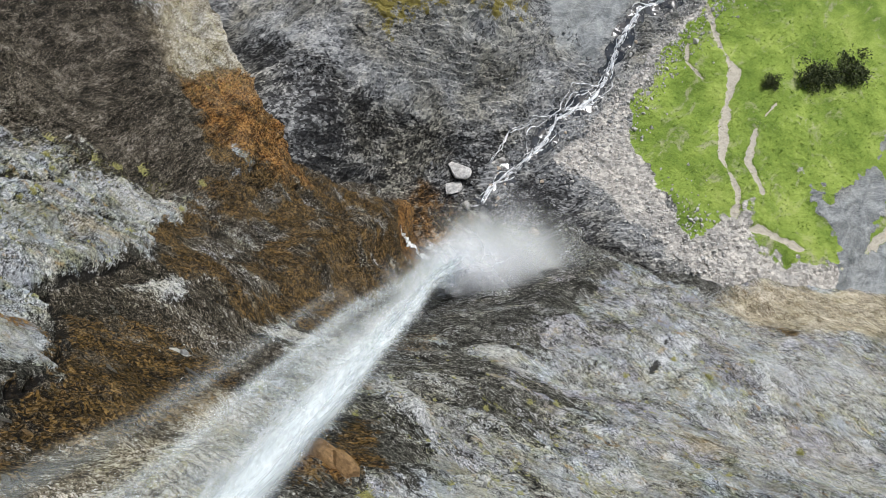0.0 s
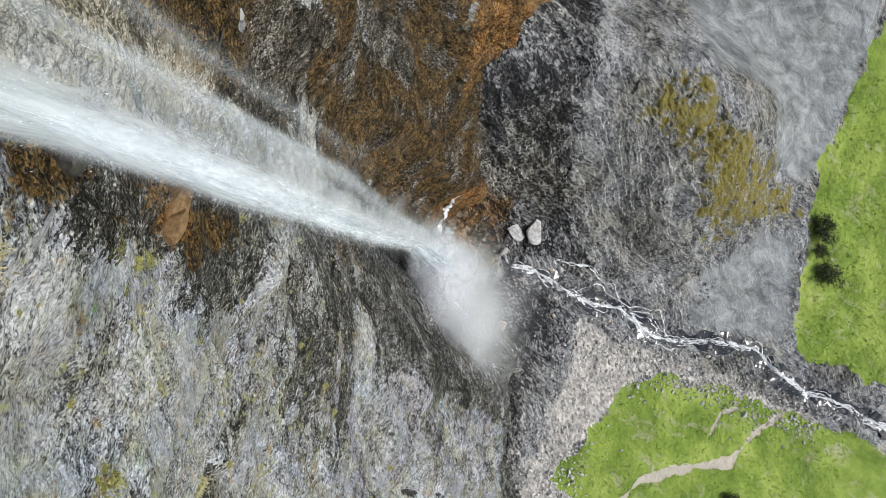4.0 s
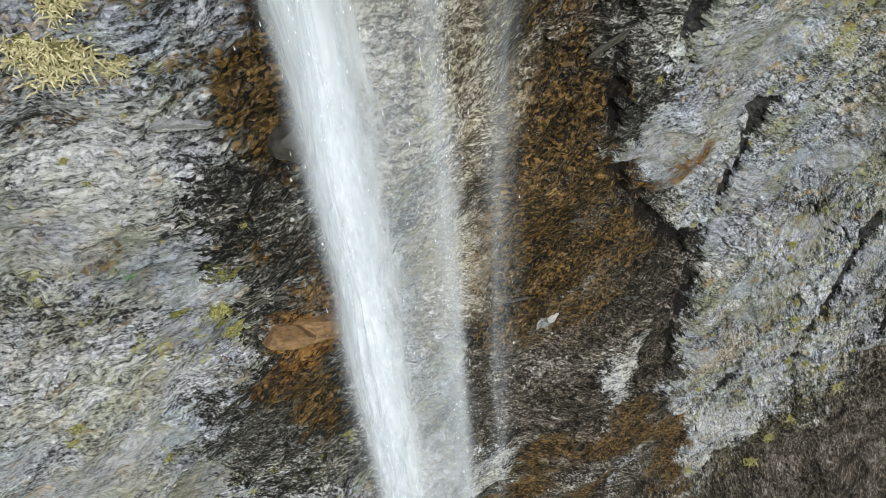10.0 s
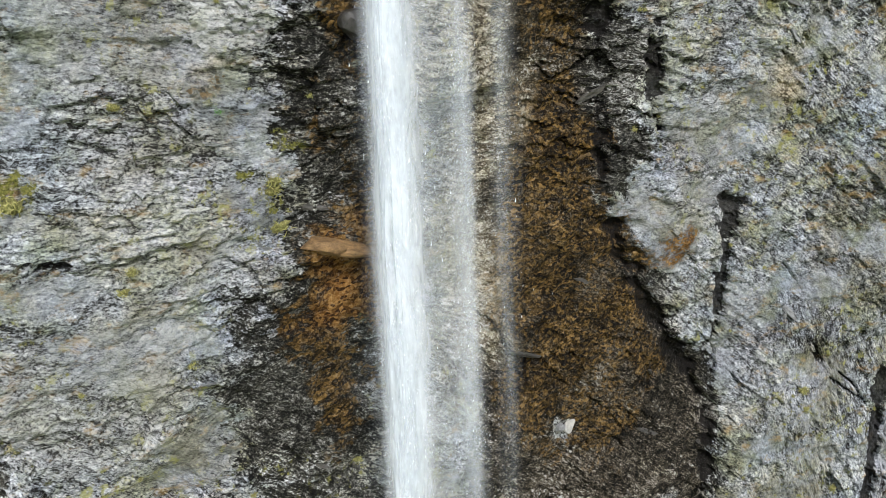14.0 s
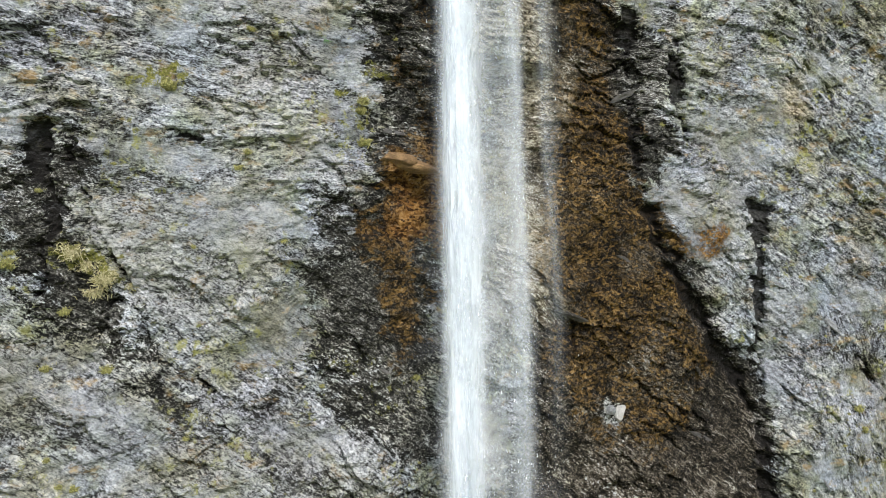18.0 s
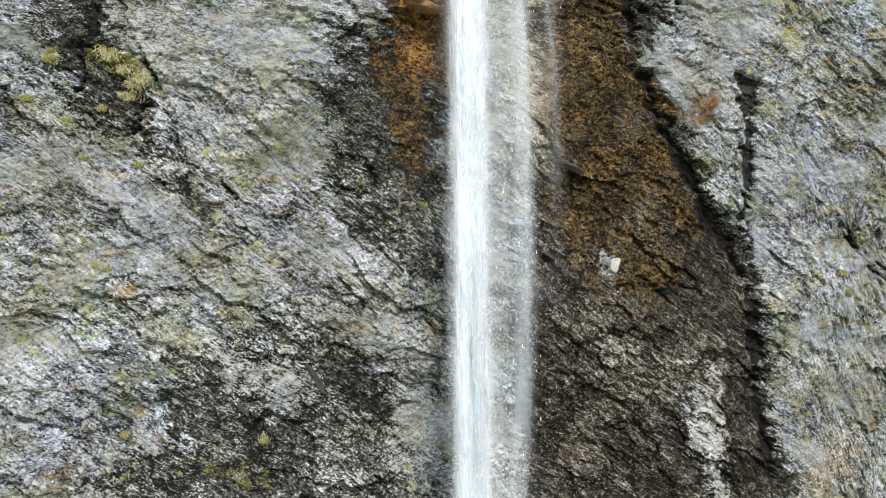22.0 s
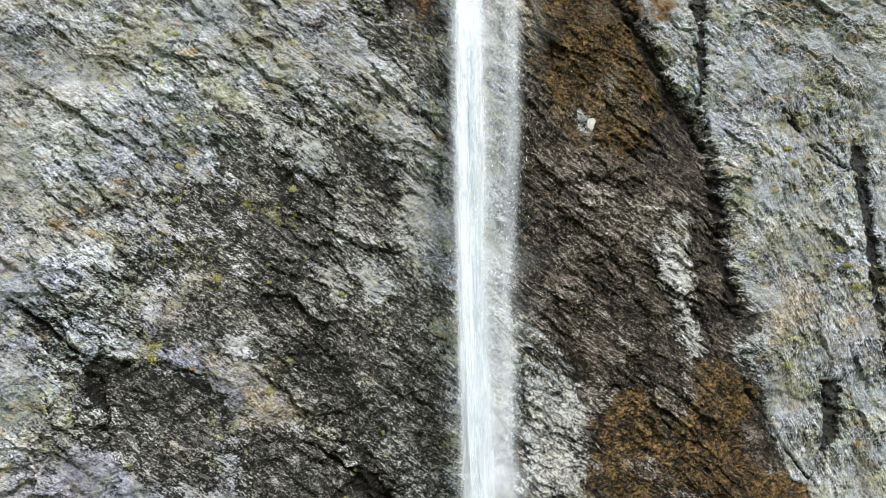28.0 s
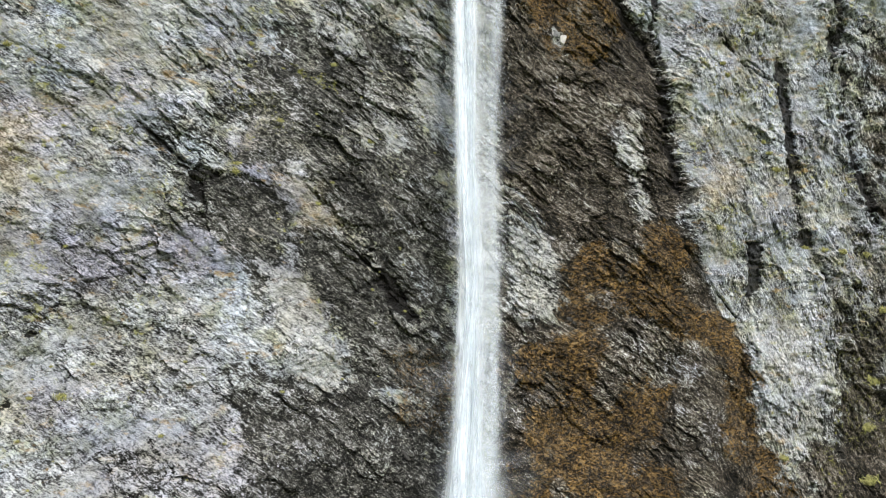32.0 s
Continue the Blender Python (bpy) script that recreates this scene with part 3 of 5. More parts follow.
TAN = [
    [(-0.6, 84.5), (2.7, 84.5), (2.8, 79.8), (1.4, 80.3), (-0.4, 80.4)],
    [(0.2, 80), (2.2, 80), (2.4, 71), (0.4, 70)],
    [(14.9, 59.2), (16.6, 59.1), (16.1, 57.2), (14.1, 56.6)],
    [(40, 26.5), (48, 24), (62, 19), (50, 15), (26, 20), (26, 28.7), (32, 29)],
    [(-8.6, 54.8), (-7.6, 54.6), (-7.2, 53.6), (-8.2, 53.8)],
    [(13, 79.3), (13.5, 79.3), (13.6, 78.4), (13.1, 78.3)],
    [(-20.5, 56.4), (-19, 56.8), (-18.5, 53.9), (-20.3, 53.3)],
    [(-20.8, 32), (-24.4, 25.8), (-37, 20.4), (-48, 16), (-46, 26), (-34.4, 32.5), (-28, 34.6), (-24, 34.4)],
]
MOSSY = [
    [(-4.7, 78.8), (-3.5, 78.8), (-3.6, 76.4), (-4.6, 76.6)],
    [(-4.3, 69.8), (-2.2, 70), (-2.3, 68.2), (-4.1, 68.3)],
    [(14.5, 67), (18, 66.5), (18.5, 60), (15, 60.5)],
    [(-12, 61), (-8, 59), (-9, 57), (-12, 58)],
    [(28, 30), (40, 27), (52, 24), (52, 19), (28, 22)],
    [(25.2, 54.7), (25.6, 49.7), (20.7, 38), (19.2, 41.3), (22.2, 49.2), (21.6, 58.7)],
    [(17, 52), (25, 50), (26, 44), (22, 40)],
]

# patches of the face: weight and outline over width and height
WET_LOW = [
    (0.75, [(-12.0, 60.4), (-9.7, 61.8), (-7.2, 62.4), (-3.8, 61.1), (-1.6, 58.0), (-1.3, 54.2), (-1.5, 48.1), (-4.1, 48.4), (-6.7, 52.9), (-8.8, 55.7), (-11.6, 55.8), (-10.7, 57.7)]),
    (0.75, [(-13.8, 55.3), (-12.1, 55.5), (-9.7, 55.0), (-8.6, 52.6), (-9.4, 50.5), (-9.5, 48.9), (-10.8, 51.1), (-12.5, 52.8), (-13.5, 54.3)]),
    (0.85, [(-9.1, 53.1), (-6.3, 53.5), (-3.5, 49.2), (-1.2, 48.1), (-1.2, 45.2), (-5.9, 45.4), (-6.5, 48.0), (-8.5, 51.0)]),
    (0.85, [(-11.1, 46.7), (-9.5, 47.0), (-6.3, 45.0), (-3.4, 43.7), (-1.2, 40.4), (-7.2, 41.5), (-9.6, 43.9)]),
]
WET_PATCH = [
    (0.65, [(-14.0, 43.7), (-12.6, 43.5), (-9.7, 41.9), (-13.4, 42.3)]),
    (0.75, [(-14.1, 49.2), (-11.7, 48.8), (-11.1, 47.9), (-13.4, 48.1)]),
    (0.55, [(-15.8, 47.4), (-14.4, 47.6), (-12.9, 46.7), (-13.6, 45.9), (-14.9, 46.5)]),
    (1, [(11.1, 68.6), (12.1, 68.6), (12.5, 65.2), (12.3, 63.3), (12.8, 60.7), (12.6, 58.4), (13.7, 57.3), (12.3, 55.8), (9.9, 55.8), (11.4, 57.2), (11.2, 59.2), (10.3, 62.3), (10.4, 65.9)]),
]
WET_FAN = [
    (0.7, [(-9.2, 46.5), (-4.0, 45.5), (-0.3, 44.7), (0.5, 20), (-2, 2), (-8, 12), (-12.5, 30), (-11, 40)]),
    (0.4, [(-9.2, 46.5), (-13, 44), (-18, 36), (-16, 28), (-12.5, 26), (-11, 40)]),
    (0.75, [(-11.7, 77.7), (-11.6, 75.3), (-10.8, 73.0), (-9.8, 71.1), (-10.1, 69.7), (-11.9, 71.8), (-13.2, 73.5), (-14.2, 75.6)]),
    (1.25, [(44.4, 35.6), (40.4, 26.6), (33.1, 26.6), (22.7, 30.8), (16.2, 36.5), (20.5, 41.3), (25.8, 44.5), (26.3, 53.9)]),
]
TAN_SPOTS = [
    (0.7, [(1.5, 81.4), (2.7, 81.2), (2.9, 78.0), (2.0, 78.5), (1.5, 79.3)]),
    (0.7, [(-5.7, 81.7), (-5.0, 81.6), (-5.2, 81.1), (-5.7, 81.2)]),
    (0.8, [(-8.5, 54.7), (-7.5, 54.5), (-7.3, 53.7), (-8.1, 53.9)]),
]
RUST_SPOTS = [
    (0.35, [(-4.6, 47.5), (-0.3, 48.2), (-0.3, 40.3), (-2.3, 42.6), (-3.9, 43.8)]),
    (0.8, [(-20.5, 31.6), (-23.8, 27.3), (-26.1, 28.5), (-27.8, 33.1), (-27.3, 35.2), (-24.2, 34.1)]),
    (0.4, [(-19.8, 56.9), (-18.9, 57.1), (-18.6, 54.8), (-19.5, 54.7)]),
    (0.7, [(-3.0, 77.9), (-2.3, 75.4), (-2.3, 69.7), (-3.1, 69.9), (-3.6, 74.3)]),
]
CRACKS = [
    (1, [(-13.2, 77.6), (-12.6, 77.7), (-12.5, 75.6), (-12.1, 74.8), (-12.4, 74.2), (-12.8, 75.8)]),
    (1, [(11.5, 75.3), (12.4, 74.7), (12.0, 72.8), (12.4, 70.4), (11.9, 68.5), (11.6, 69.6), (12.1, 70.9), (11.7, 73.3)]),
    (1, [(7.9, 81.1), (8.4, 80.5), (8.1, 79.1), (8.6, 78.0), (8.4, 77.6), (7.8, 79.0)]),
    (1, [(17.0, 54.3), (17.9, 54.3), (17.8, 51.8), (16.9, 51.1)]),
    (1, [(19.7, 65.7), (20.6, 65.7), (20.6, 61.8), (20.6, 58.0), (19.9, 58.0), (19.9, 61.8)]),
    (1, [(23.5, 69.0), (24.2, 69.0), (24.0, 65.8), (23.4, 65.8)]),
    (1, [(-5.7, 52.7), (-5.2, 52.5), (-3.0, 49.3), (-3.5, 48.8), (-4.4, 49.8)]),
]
MOSS_SPOTS = [
    (0.8, [(-4.5, 78.7), (-3.5, 78.4), (-3.9, 77.3), (-4.3, 77.0), (-4.8, 77.7)]),
    (0.7, [(-3.9, 80.5), (-3.2, 79.9), (-3.2, 79.0), (-3.9, 79.3)]),
    (0.9, [(-12.1, 74.3), (-11.4, 73.9), (-10.3, 72.9), (-10.9, 73.2), (-12.0, 73.6)]),
    (0.6, [(-9.8, 61.7), (-7.5, 61.6), (-7.1, 60.5), (-9.1, 60.6)]),
    (0.5, [(-11.9, 61.5), (-10.7, 61.3), (-10.8, 60.7), (-11.7, 60.8)]),
    (0.6, [(16.9, 60.9), (18.3, 60.6), (17.5, 60.1), (16.4, 60.4)]),
    (0.7, [(-9.5, 79.4), (-9.2, 79.1), (-9.9, 78.6), (-10.3, 79.0)]),
    (0.6, [(-5.4, 70.6), (-3.2, 70.3), (-3.4, 69.3), (-5.1, 69.8)]),
]
ISLAND_MID = [
    (0.6, [(-8.9, 64.7), (-6.8, 64.5), (-6.1, 62.9), (-7.2, 62.6), (-8.4, 63.5)]),
    (0.7, [(-5.2, 59.1), (-3.8, 59.3), (-3.6, 58.0), (-4.6, 57.8)]),
    (0.5, [(-6.8, 59.1), (-5.5, 58.7), (-5.5, 57.7), (-6.6, 58.1)]),
    (0.7, [(-9.6, 56.4), (-8.4, 56.4), (-8.2, 54.7), (-9.7, 55.3)]),
    (0.4, [(-0.4, 64.8), (0.6, 63.9), (1.0, 58.8), (3.5, 55.7), (4.1, 51.7), (-0.4, 52.5), (-0.9, 59.0)]),
    (0.6, [(-3.4, 65.0), (-2.2, 65.0), (-2.0, 61.7), (-2.2, 59.1), (-3.4, 60.1), (-3.0, 62.4)]),
]
ISLAND_LOW = [
    (0.75, [(-9.5, 51.2), (-7.6, 50.6), (-6.8, 48.0), (-6.4, 45.5), (-7.7, 46.0), (-9.0, 48.4)]),
    (0.3, [(-18.3, 47.8), (-15.9, 47.8), (-14.9, 46.1), (-16.5, 45.3), (-17.7, 45.9)]),
    (0.3, [(-19.3, 53.5), (-17.0, 54.3), (-16.4, 52.4), (-17.9, 51.3), (-18.9, 51.2)]),
    (0.4, [(16.4, 48.8), (19.2, 49.8), (22.3, 46.8), (21.0, 42.6), (16.6, 42.0)]),
    (0.55, [(-11.5, 74.9), (-10.1, 75.8), (-7.5, 75.5), (-5.4, 77.2), (-6.1, 73.7), (-8.0, 71.2), (-9.9, 72.0), (-10.9, 73.4)]),
    (0.4, [(-8.4, 69.2), (-6.8, 68.9), (-3.6, 67.6), (-2.3, 65.8), (-2.5, 64.7), (-5.8, 65.4), (-8.4, 66.6), (-9.9, 68.1)]),
]
ISLAND_SLOPE = [
    (0.6, [(-4.2, 85.0), (-3.5, 83.8), (-3.7, 82.2), (-5.6, 81.6), (-6.2, 82.8)]),
    (0.3, [(-13.1, 72.3), (-12.6, 65.6), (-15.7, 54.4), (-18.8, 51.6), (-15.9, 69.6)]),
    (0.55, [(-21.5, 57), (-22, 46.1), (-27.3, 46.0), (-33.6, 45.9), (-30.5, 54.4)]),
    (0.5, [(-21.7, 40.0), (-31.2, 36.8), (-33.9, 38.7), (-33.6, 42.8), (-25.3, 44.4)]),
]
WET_UPPER = [
    (0.95, [(-3.5, 82.8), (-1.1, 82.6), (-1.5, 76.8), (-2.7, 77.2), (-3.4, 78.2), (-3.6, 79.2), (-4.0, 80.3), (-3.5, 80.7)]),
    (0.6, [(-3.7, 74.2), (-1.6, 71.5), (-1.1, 66.8), (-6.1, 70.1), (-5.5, 72.1), (-6.1, 73.6), (-5.1, 74.7), (-4.1, 74.4)]),
    (0.6, [(-5.9, 76.1), (-4.8, 75.5), (-4.0, 75.0), (-5.1, 74.7), (-5.9, 75.3)]),
    (1, [(4.4, 81.9), (7.4, 81.6), (8.1, 80.5), (7.7, 79.0), (8.5, 77.5), (6.8, 76.2), (6.5, 75.7), (8.2, 73.5), (9.4, 71.7), (9.6, 69.8), (8.0, 71.6), (6.6, 74.0), (6.0, 76.5), (5.0, 79.4)]),
]
WET_LEFT = [
    (0.52, [(-12.9, 73.5), (-12.3, 73.7), (-10.3, 72.9), (-10.0, 72.1), (-10.1, 71.2), (-11.0, 72.0), (-11.7, 70.5), (-12.9, 72.0), (-13.4, 72.9)]),
    (0.35, [(-14.4, 77.1), (-13.6, 76.7), (-13.2, 75.6), (-13.5, 74.2), (-14.3, 74.8)]),
    (0.85, [(-4.3, 78.5), (-1.8, 78.8), (-1.5, 72.3), (-1.9, 65.8), (-2.5, 66.7), (-3.4, 67.6), (-4.4, 68.6), (-5.6, 70.0), (-5.4, 71.5), (-6.1, 72.8), (-4.7, 73.6), (-4.3, 74.6), (-3.6, 76.0), (-3.8, 77.3)]),
]
WET_MIDDLE = [
    (0.68, [(-9.9, 64.8), (-8.6, 65.4), (-7.2, 65.7), (-5.0, 64.9), (-3.6, 63.5), (-3.4, 61.8), (-3.2, 60.1), (-5.4, 59.5), (-6.1, 58.8), (-7.9, 59.8), (-8.8, 59.9), (-9.9, 60.7), (-11.5, 60.4), (-11.9, 61.5), (-10.4, 62.1), (-9.8, 63.2)]),
    (0.54, [(-10.0, 58.4), (-8.8, 59.1), (-6.8, 59.7), (-5.0, 59.5), (-2.2, 58.0), (-1.8, 52.9), (-7.4, 54.5), (-8.7, 56.3), (-9.8, 57.1)]),
    (0.5, [(-14.4, 58.9), (-13.0, 58.6), (-12.8, 59.9), (-11.8, 59.8), (-10.4, 58.6), (-10.5, 57.1), (-11.8, 56.0), (-14.3, 56.4)]),
]
# open joints: a line over width and height, and half its breadth
FISSURES = [
    ([(16.5, 68.4), (17.6, 66.5), (19.5, 65.2)], 0.09),
    ([(12.1, 74.0), (12.0, 68.6), (12.2, 65.2), (12.8, 61.2)], 0.1),
    ([(17.3, 54.3), (16.9, 50.6)], 0.08),
    ([(19.9, 58.0), (21.0, 53.6), (22.7, 49.8), (23.4, 47.2)], 0.12),
    ([(20.4, 68.5), (20.4, 61.8), (20.0, 58.0)], 0.12),
    ([(13.0, 53.8), (14.8, 51.1), (16.7, 48.8), (16.9, 45.8)], 0.1),
    ([(-17.1, 50.5), (-16.3, 46.9), (-15.4, 44.2)], 0.07),
    ([(-20.3, 60.4), (-16.6, 58.6), (-13.2, 55.6), (-9.7, 55.0)], 0.09),
    ([(-6.5, 52.6), (-4.4, 50.9), (-3.0, 49.0)], 0.12),
    ([(-12.6, 54.1), (-12.0, 52.3), (-11.8, 50.3)], 0.08),
]
JOINTS = [
    ([(-12.7, 77.7), (-12.3, 75.1), (-12.8, 72.9)], 0.12),
    ([(-6.8, 68.9), (-6.8, 67.1)], 0.06),
    ([(-8.9, 70.3), (-8.2, 69.0), (-6.8, 68.8)], 0.06),
    ([(-11.7, 70.5), (-10.9, 72.6)], 0.08),
    ([(16.7, 67.7), (18.7, 66.2), (20.6, 63.4)], 0.08),
    ([(18.9, 61.7), (20.1, 64.6)], 0.07),
    ([(14.8, 71.9), (15.9, 70.6)], 0.05),
    ([(-8.4, 77.0), (-9.4, 77.4)], 0.05),
    ([(11.1, 69.6), (12.0, 71.7), (12.4, 74.9)], 0.1),
    ([(19.1, 66.8), (19.1, 68.3)], 0.06),
    ([(-12.0, 77.4), (-11.6, 75.3), (-10.6, 73.2), (-9.7, 70.2)], 0.1),
]

xs = spaced((-320, -90, 20), (-90, -24, 0.42), (-24, 30, 0.095), (30, 95, 0.42), (95, 320, 20))
zs = spaced((-14, 34, 0.2), (34, 90, 0.095), (90, 122, 0.5))
X, Z = np.meshgrid(xs, zs)
wx, wz = 0.6 * fbm(X * 0.16, Z * 0.16, octaves=2), 0.6 * fbm(X * 0.16 + 40, Z * 0.16, octaves=2)
flat = smooth(70, 79, Z + 2 * wx) * smooth(15, 9, X)
steep = smooth(12, 17, X + 2 * wz) * smooth(76, 66, Z)
dip = -0.62 + 0.47 * flat - 0.55 * steep
rough = 1.0 * fbm(X * 0.4, Z * 0.4, octaves=3) + 0.55 * fbm(X * 1.3 + 0.6 * Z, Z * 2.2, octaves=3)
brown = zone(BROWN, X, Z, 0.5, 0.55 * rough)
rust = zone(RUST, X, Z, 1.3, 1.2 * rough) * (1 - 0.85 * zone(RUST_GAP, X, Z, 0.8, rough))
hollow = zone(DARK, X, Z, 1.5, 1.6 * rough)
ragged = 0.75 * fbm(X * 0.55 + 0.35 * Z + 3, Z * 0.75, octaves=4) + 0.5 * fbm(X * 2.1 + 1.2 * Z, Z * 2.9 + 5, octaves=3)
wet = weighted(WET_UPPER + WET_LEFT + WET_MIDDLE + WET_LOW + WET_PATCH + WET_FAN, X, Z, 0.55, ragged)
vary = smooth(-0.45, 0.4, fbm(X * 0.35 + 0.5 * Z + 11, Z * 0.55 - 4, octaves=3))
# below z 60 right of the fall: DARK patches stronger, BROWN weaker
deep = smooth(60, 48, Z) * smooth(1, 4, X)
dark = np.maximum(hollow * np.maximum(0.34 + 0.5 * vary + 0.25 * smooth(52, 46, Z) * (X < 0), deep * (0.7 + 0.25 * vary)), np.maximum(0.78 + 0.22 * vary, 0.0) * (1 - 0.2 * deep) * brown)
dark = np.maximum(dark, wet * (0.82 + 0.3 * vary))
# whole face darker beyond x 23, below z 72
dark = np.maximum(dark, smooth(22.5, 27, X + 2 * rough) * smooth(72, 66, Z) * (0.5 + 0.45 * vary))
rust = rust * (0.25 + 0.18 * (Z > 60) + 0.75 * smooth(-0.35, 0.3, fbm(X * 0.3 - 7, Z * 0.3, octaves=3)))
bright = zone(BRIGHT, X, Z, 1.0, rough)
rust = np.maximum(np.maximum(rust, bright), weighted(RUST_SPOTS, X, Z, 0.5, ragged))
pale = np.where(X > 15, 0.3, 0.7) * zone(PALE, X, Z, 0.7, 1.1 * rough)
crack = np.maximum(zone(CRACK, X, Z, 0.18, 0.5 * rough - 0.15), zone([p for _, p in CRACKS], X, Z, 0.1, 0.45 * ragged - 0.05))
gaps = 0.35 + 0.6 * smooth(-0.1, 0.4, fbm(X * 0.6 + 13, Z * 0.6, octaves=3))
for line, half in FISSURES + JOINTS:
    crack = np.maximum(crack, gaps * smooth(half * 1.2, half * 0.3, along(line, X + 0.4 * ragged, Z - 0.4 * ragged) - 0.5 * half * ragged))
tan = zone(TAN, X, Z, 0.9, rough) * (1 - 0.35 * (np.abs(X - 1) < 2.2)) * (1 - 0.3 * (X > 20)) * (1 - 0.85 * zone(BRIGHT, X, Z, 1.5, 2 * rough))
tan = np.maximum(tan, weighted(TAN_SPOTS, X, Z, 0.3, 0.5 * ragged))
mossy = np.maximum(0.36 * zone(MOSSY, X, Z, 1.2, rough), 0.8 * weighted(MOSS_SPOTS, X, Z, 0.8, 1.2 * ragged))
light = zone(LIGHT, X, Z, 2.0, 1.5 * rough)
pale = np.maximum(pale, 0.3 * light * (1 - 0.7 * smooth(12, 15, X)))
pale = np.maximum(pale, weighted(ISLAND_MID + ISLAND_LOW + ISLAND_SLOPE, X, Z, 0.45, ragged))
dark = dark * (1 - pale) * (1 - 0.8 * tan)
rust = rust * (1 - pale) * (1 - tan)


w2x, w2z = 0.16 * fbm(X * 0.9 + 5, Z * 0.9, octaves=3), 0.16 * fbm(X * 0.9 - 31, Z * 0.9, octaves=3)


def broken(angle, seed):
    """Plates and steps of one bedding."""
    s = (X + wx + w2x) * math.cos(angle) + (Z + wz + w2z) * math.sin(angle)
    a = -(X + wx + w2x) * math.sin(angle) + (Z + wz + w2z) * math.cos(angle)
    v1, o1, j1 = shards(s * 0.5, a * 0.85, seed)
    v2, o2, j2 = shards(s * 1.4 + 5, a * 2.9, seed + 31)
    v3, o3, _ = shards(s * 3.0 + 3, a * 6.0, seed + 77)
    h = 0.16 * v1 - 0.14 * o1 + 0.13 * v2 - 0.1 * o2 + 0.05 * v3 - 0.045 * o3 - 0.03 * smooth(0.12, 0.0, j1)
    return h, v1, v2, smooth(0.1, 0.0, np.minimum(j1, j2))


parts = [broken(-0.62, 3), broken(-0.15, 60), broken(-1.17, 120)]
weights = [(1 - flat) * (1 - steep), flat * (1 - steep), steep]
bits, value, value2, joint = (sum(w * p[k] for w, p in zip(weights, parts)) for k in range(4))
violet = smooth(-0.05, 0.45, fbm(X * 0.17 + 21, Z * 0.2, octaves=3)) * smooth(64, 58, Z) * smooth(-4, -9, X)
slabby = smooth(0.0, 0.35, fbm(X * 0.3 + 61 + 0.2 * Z, Z * 0.42, octaves=3)) * (1 - brown) * (1 - smooth(0.3, 0.7, dark))
patchy = 0.35 + 0.9 * smooth(-0.3, 0.35, fbm(X * 0.25 + 9, Z * 0.25, octaves=2))
low = smooth(36, 30, Z)
blocks = np.abs(fbm(X * 0.3 + 3, Z * 0.42, octaves=4))
out = 0.75 * fbm(X * 0.11, Z * 0.11 + 8, octaves=3) + 0.4 * (0.4 - blocks) + 0.9 * (0.3 - np.abs(fbm(X * 0.2, Z * 0.27 + 31, octaves=4))) * smooth(17, 23, X) + patchy * (1 - 0.5 * slabby) * bits + 0.07 * fbm(X * 2.4, Z * 2.9, octaves=3)
out = out * (1 + 0.5 * low) + 0.1 * pale - 0.35 * crack - 0.25 * brown - 0.45 * hollow * (Z > 34) - 0.12 * wet
# the shelf that breaks the fall, and the stained block beside it
shelf = smooth(-0.9, -0.2, X) * smooth(3.2, 2.2, X)
out = out + shelf * (0.9 * smooth(84, 80.6, Z) * smooth(79.9, 80.3, Z))
block = smooth(-3.7, -3.4, X) * smooth(-1.2, -1.6, X) * smooth(76.1, 76.25, Z) * smooth(77.0, 76.6, Z)
out = out + 0.3 * block
YC = cliff_y(X, Z) - out
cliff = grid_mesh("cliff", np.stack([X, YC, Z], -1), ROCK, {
    "plate": np.stack([value, value2, joint], -1), "bed": np.stack([flat, steep, bright], -1), "stain": np.stack([rust, dark, pale], -1), "marks": np.stack([mossy, tan, crack], -1), "tone": np.stack([np.maximum(brown, smooth(16, 20, X) * smooth(0.5, 0.9, dark)), violet, slabby], -1)}, is_smooth=False)
tagged(cliff, "layered grey schist cliff with rust-stained wet streaks", "cliff", kind="structure")


def on_cliff(x, z):
    """The place of the rock face at a width and height, and the way it faces."""
    i = min(max(int(np.searchsorted(zs, z)), 2), len(zs) - 3)
    j = min(max(int(np.searchsorted(xs, x)), 2), len(xs) - 3)
    p = Vector((xs[j], YC[i, j], zs[i]))
    a = Vector((xs[j + 2] - xs[j - 2], YC[i, j + 2] - YC[i, j - 2], 0))
    b = Vector((0, YC[i + 2, j] - YC[i - 2, j], zs[i + 2] - zs[i - 2]))
    return p, a.cross(b).normalized(), (i, j)


# plateau behind the brink
bx = spaced((-320, 320, 10))
by = np.array([0, 6, 20, 60, 200, 800.0])
BX, BY = np.meshgrid(bx, by)
edge_y = np.interp(BX, xs, YC[-1])
top = grid_mesh("cliff_top", np.stack([BX, edge_y - 0.3 + BY, 121.9 + 0.25 * BY + 1.5 * fbm(BX * 0.05, BY * 0.05, octaves=3)], -1), GROUND, {
    "strata": np.stack([BX, BY, 0 * BX], -1), "stain": np.stack([np.ones_like(BX), 0 * BX, 0 * BX], -1), "marks": np.zeros(BX.shape + (3,)), "cover": np.zeros(BX.shape + (3,))})
tagged(top, "grassy brink above the cliff", "hillside", kind="structure")

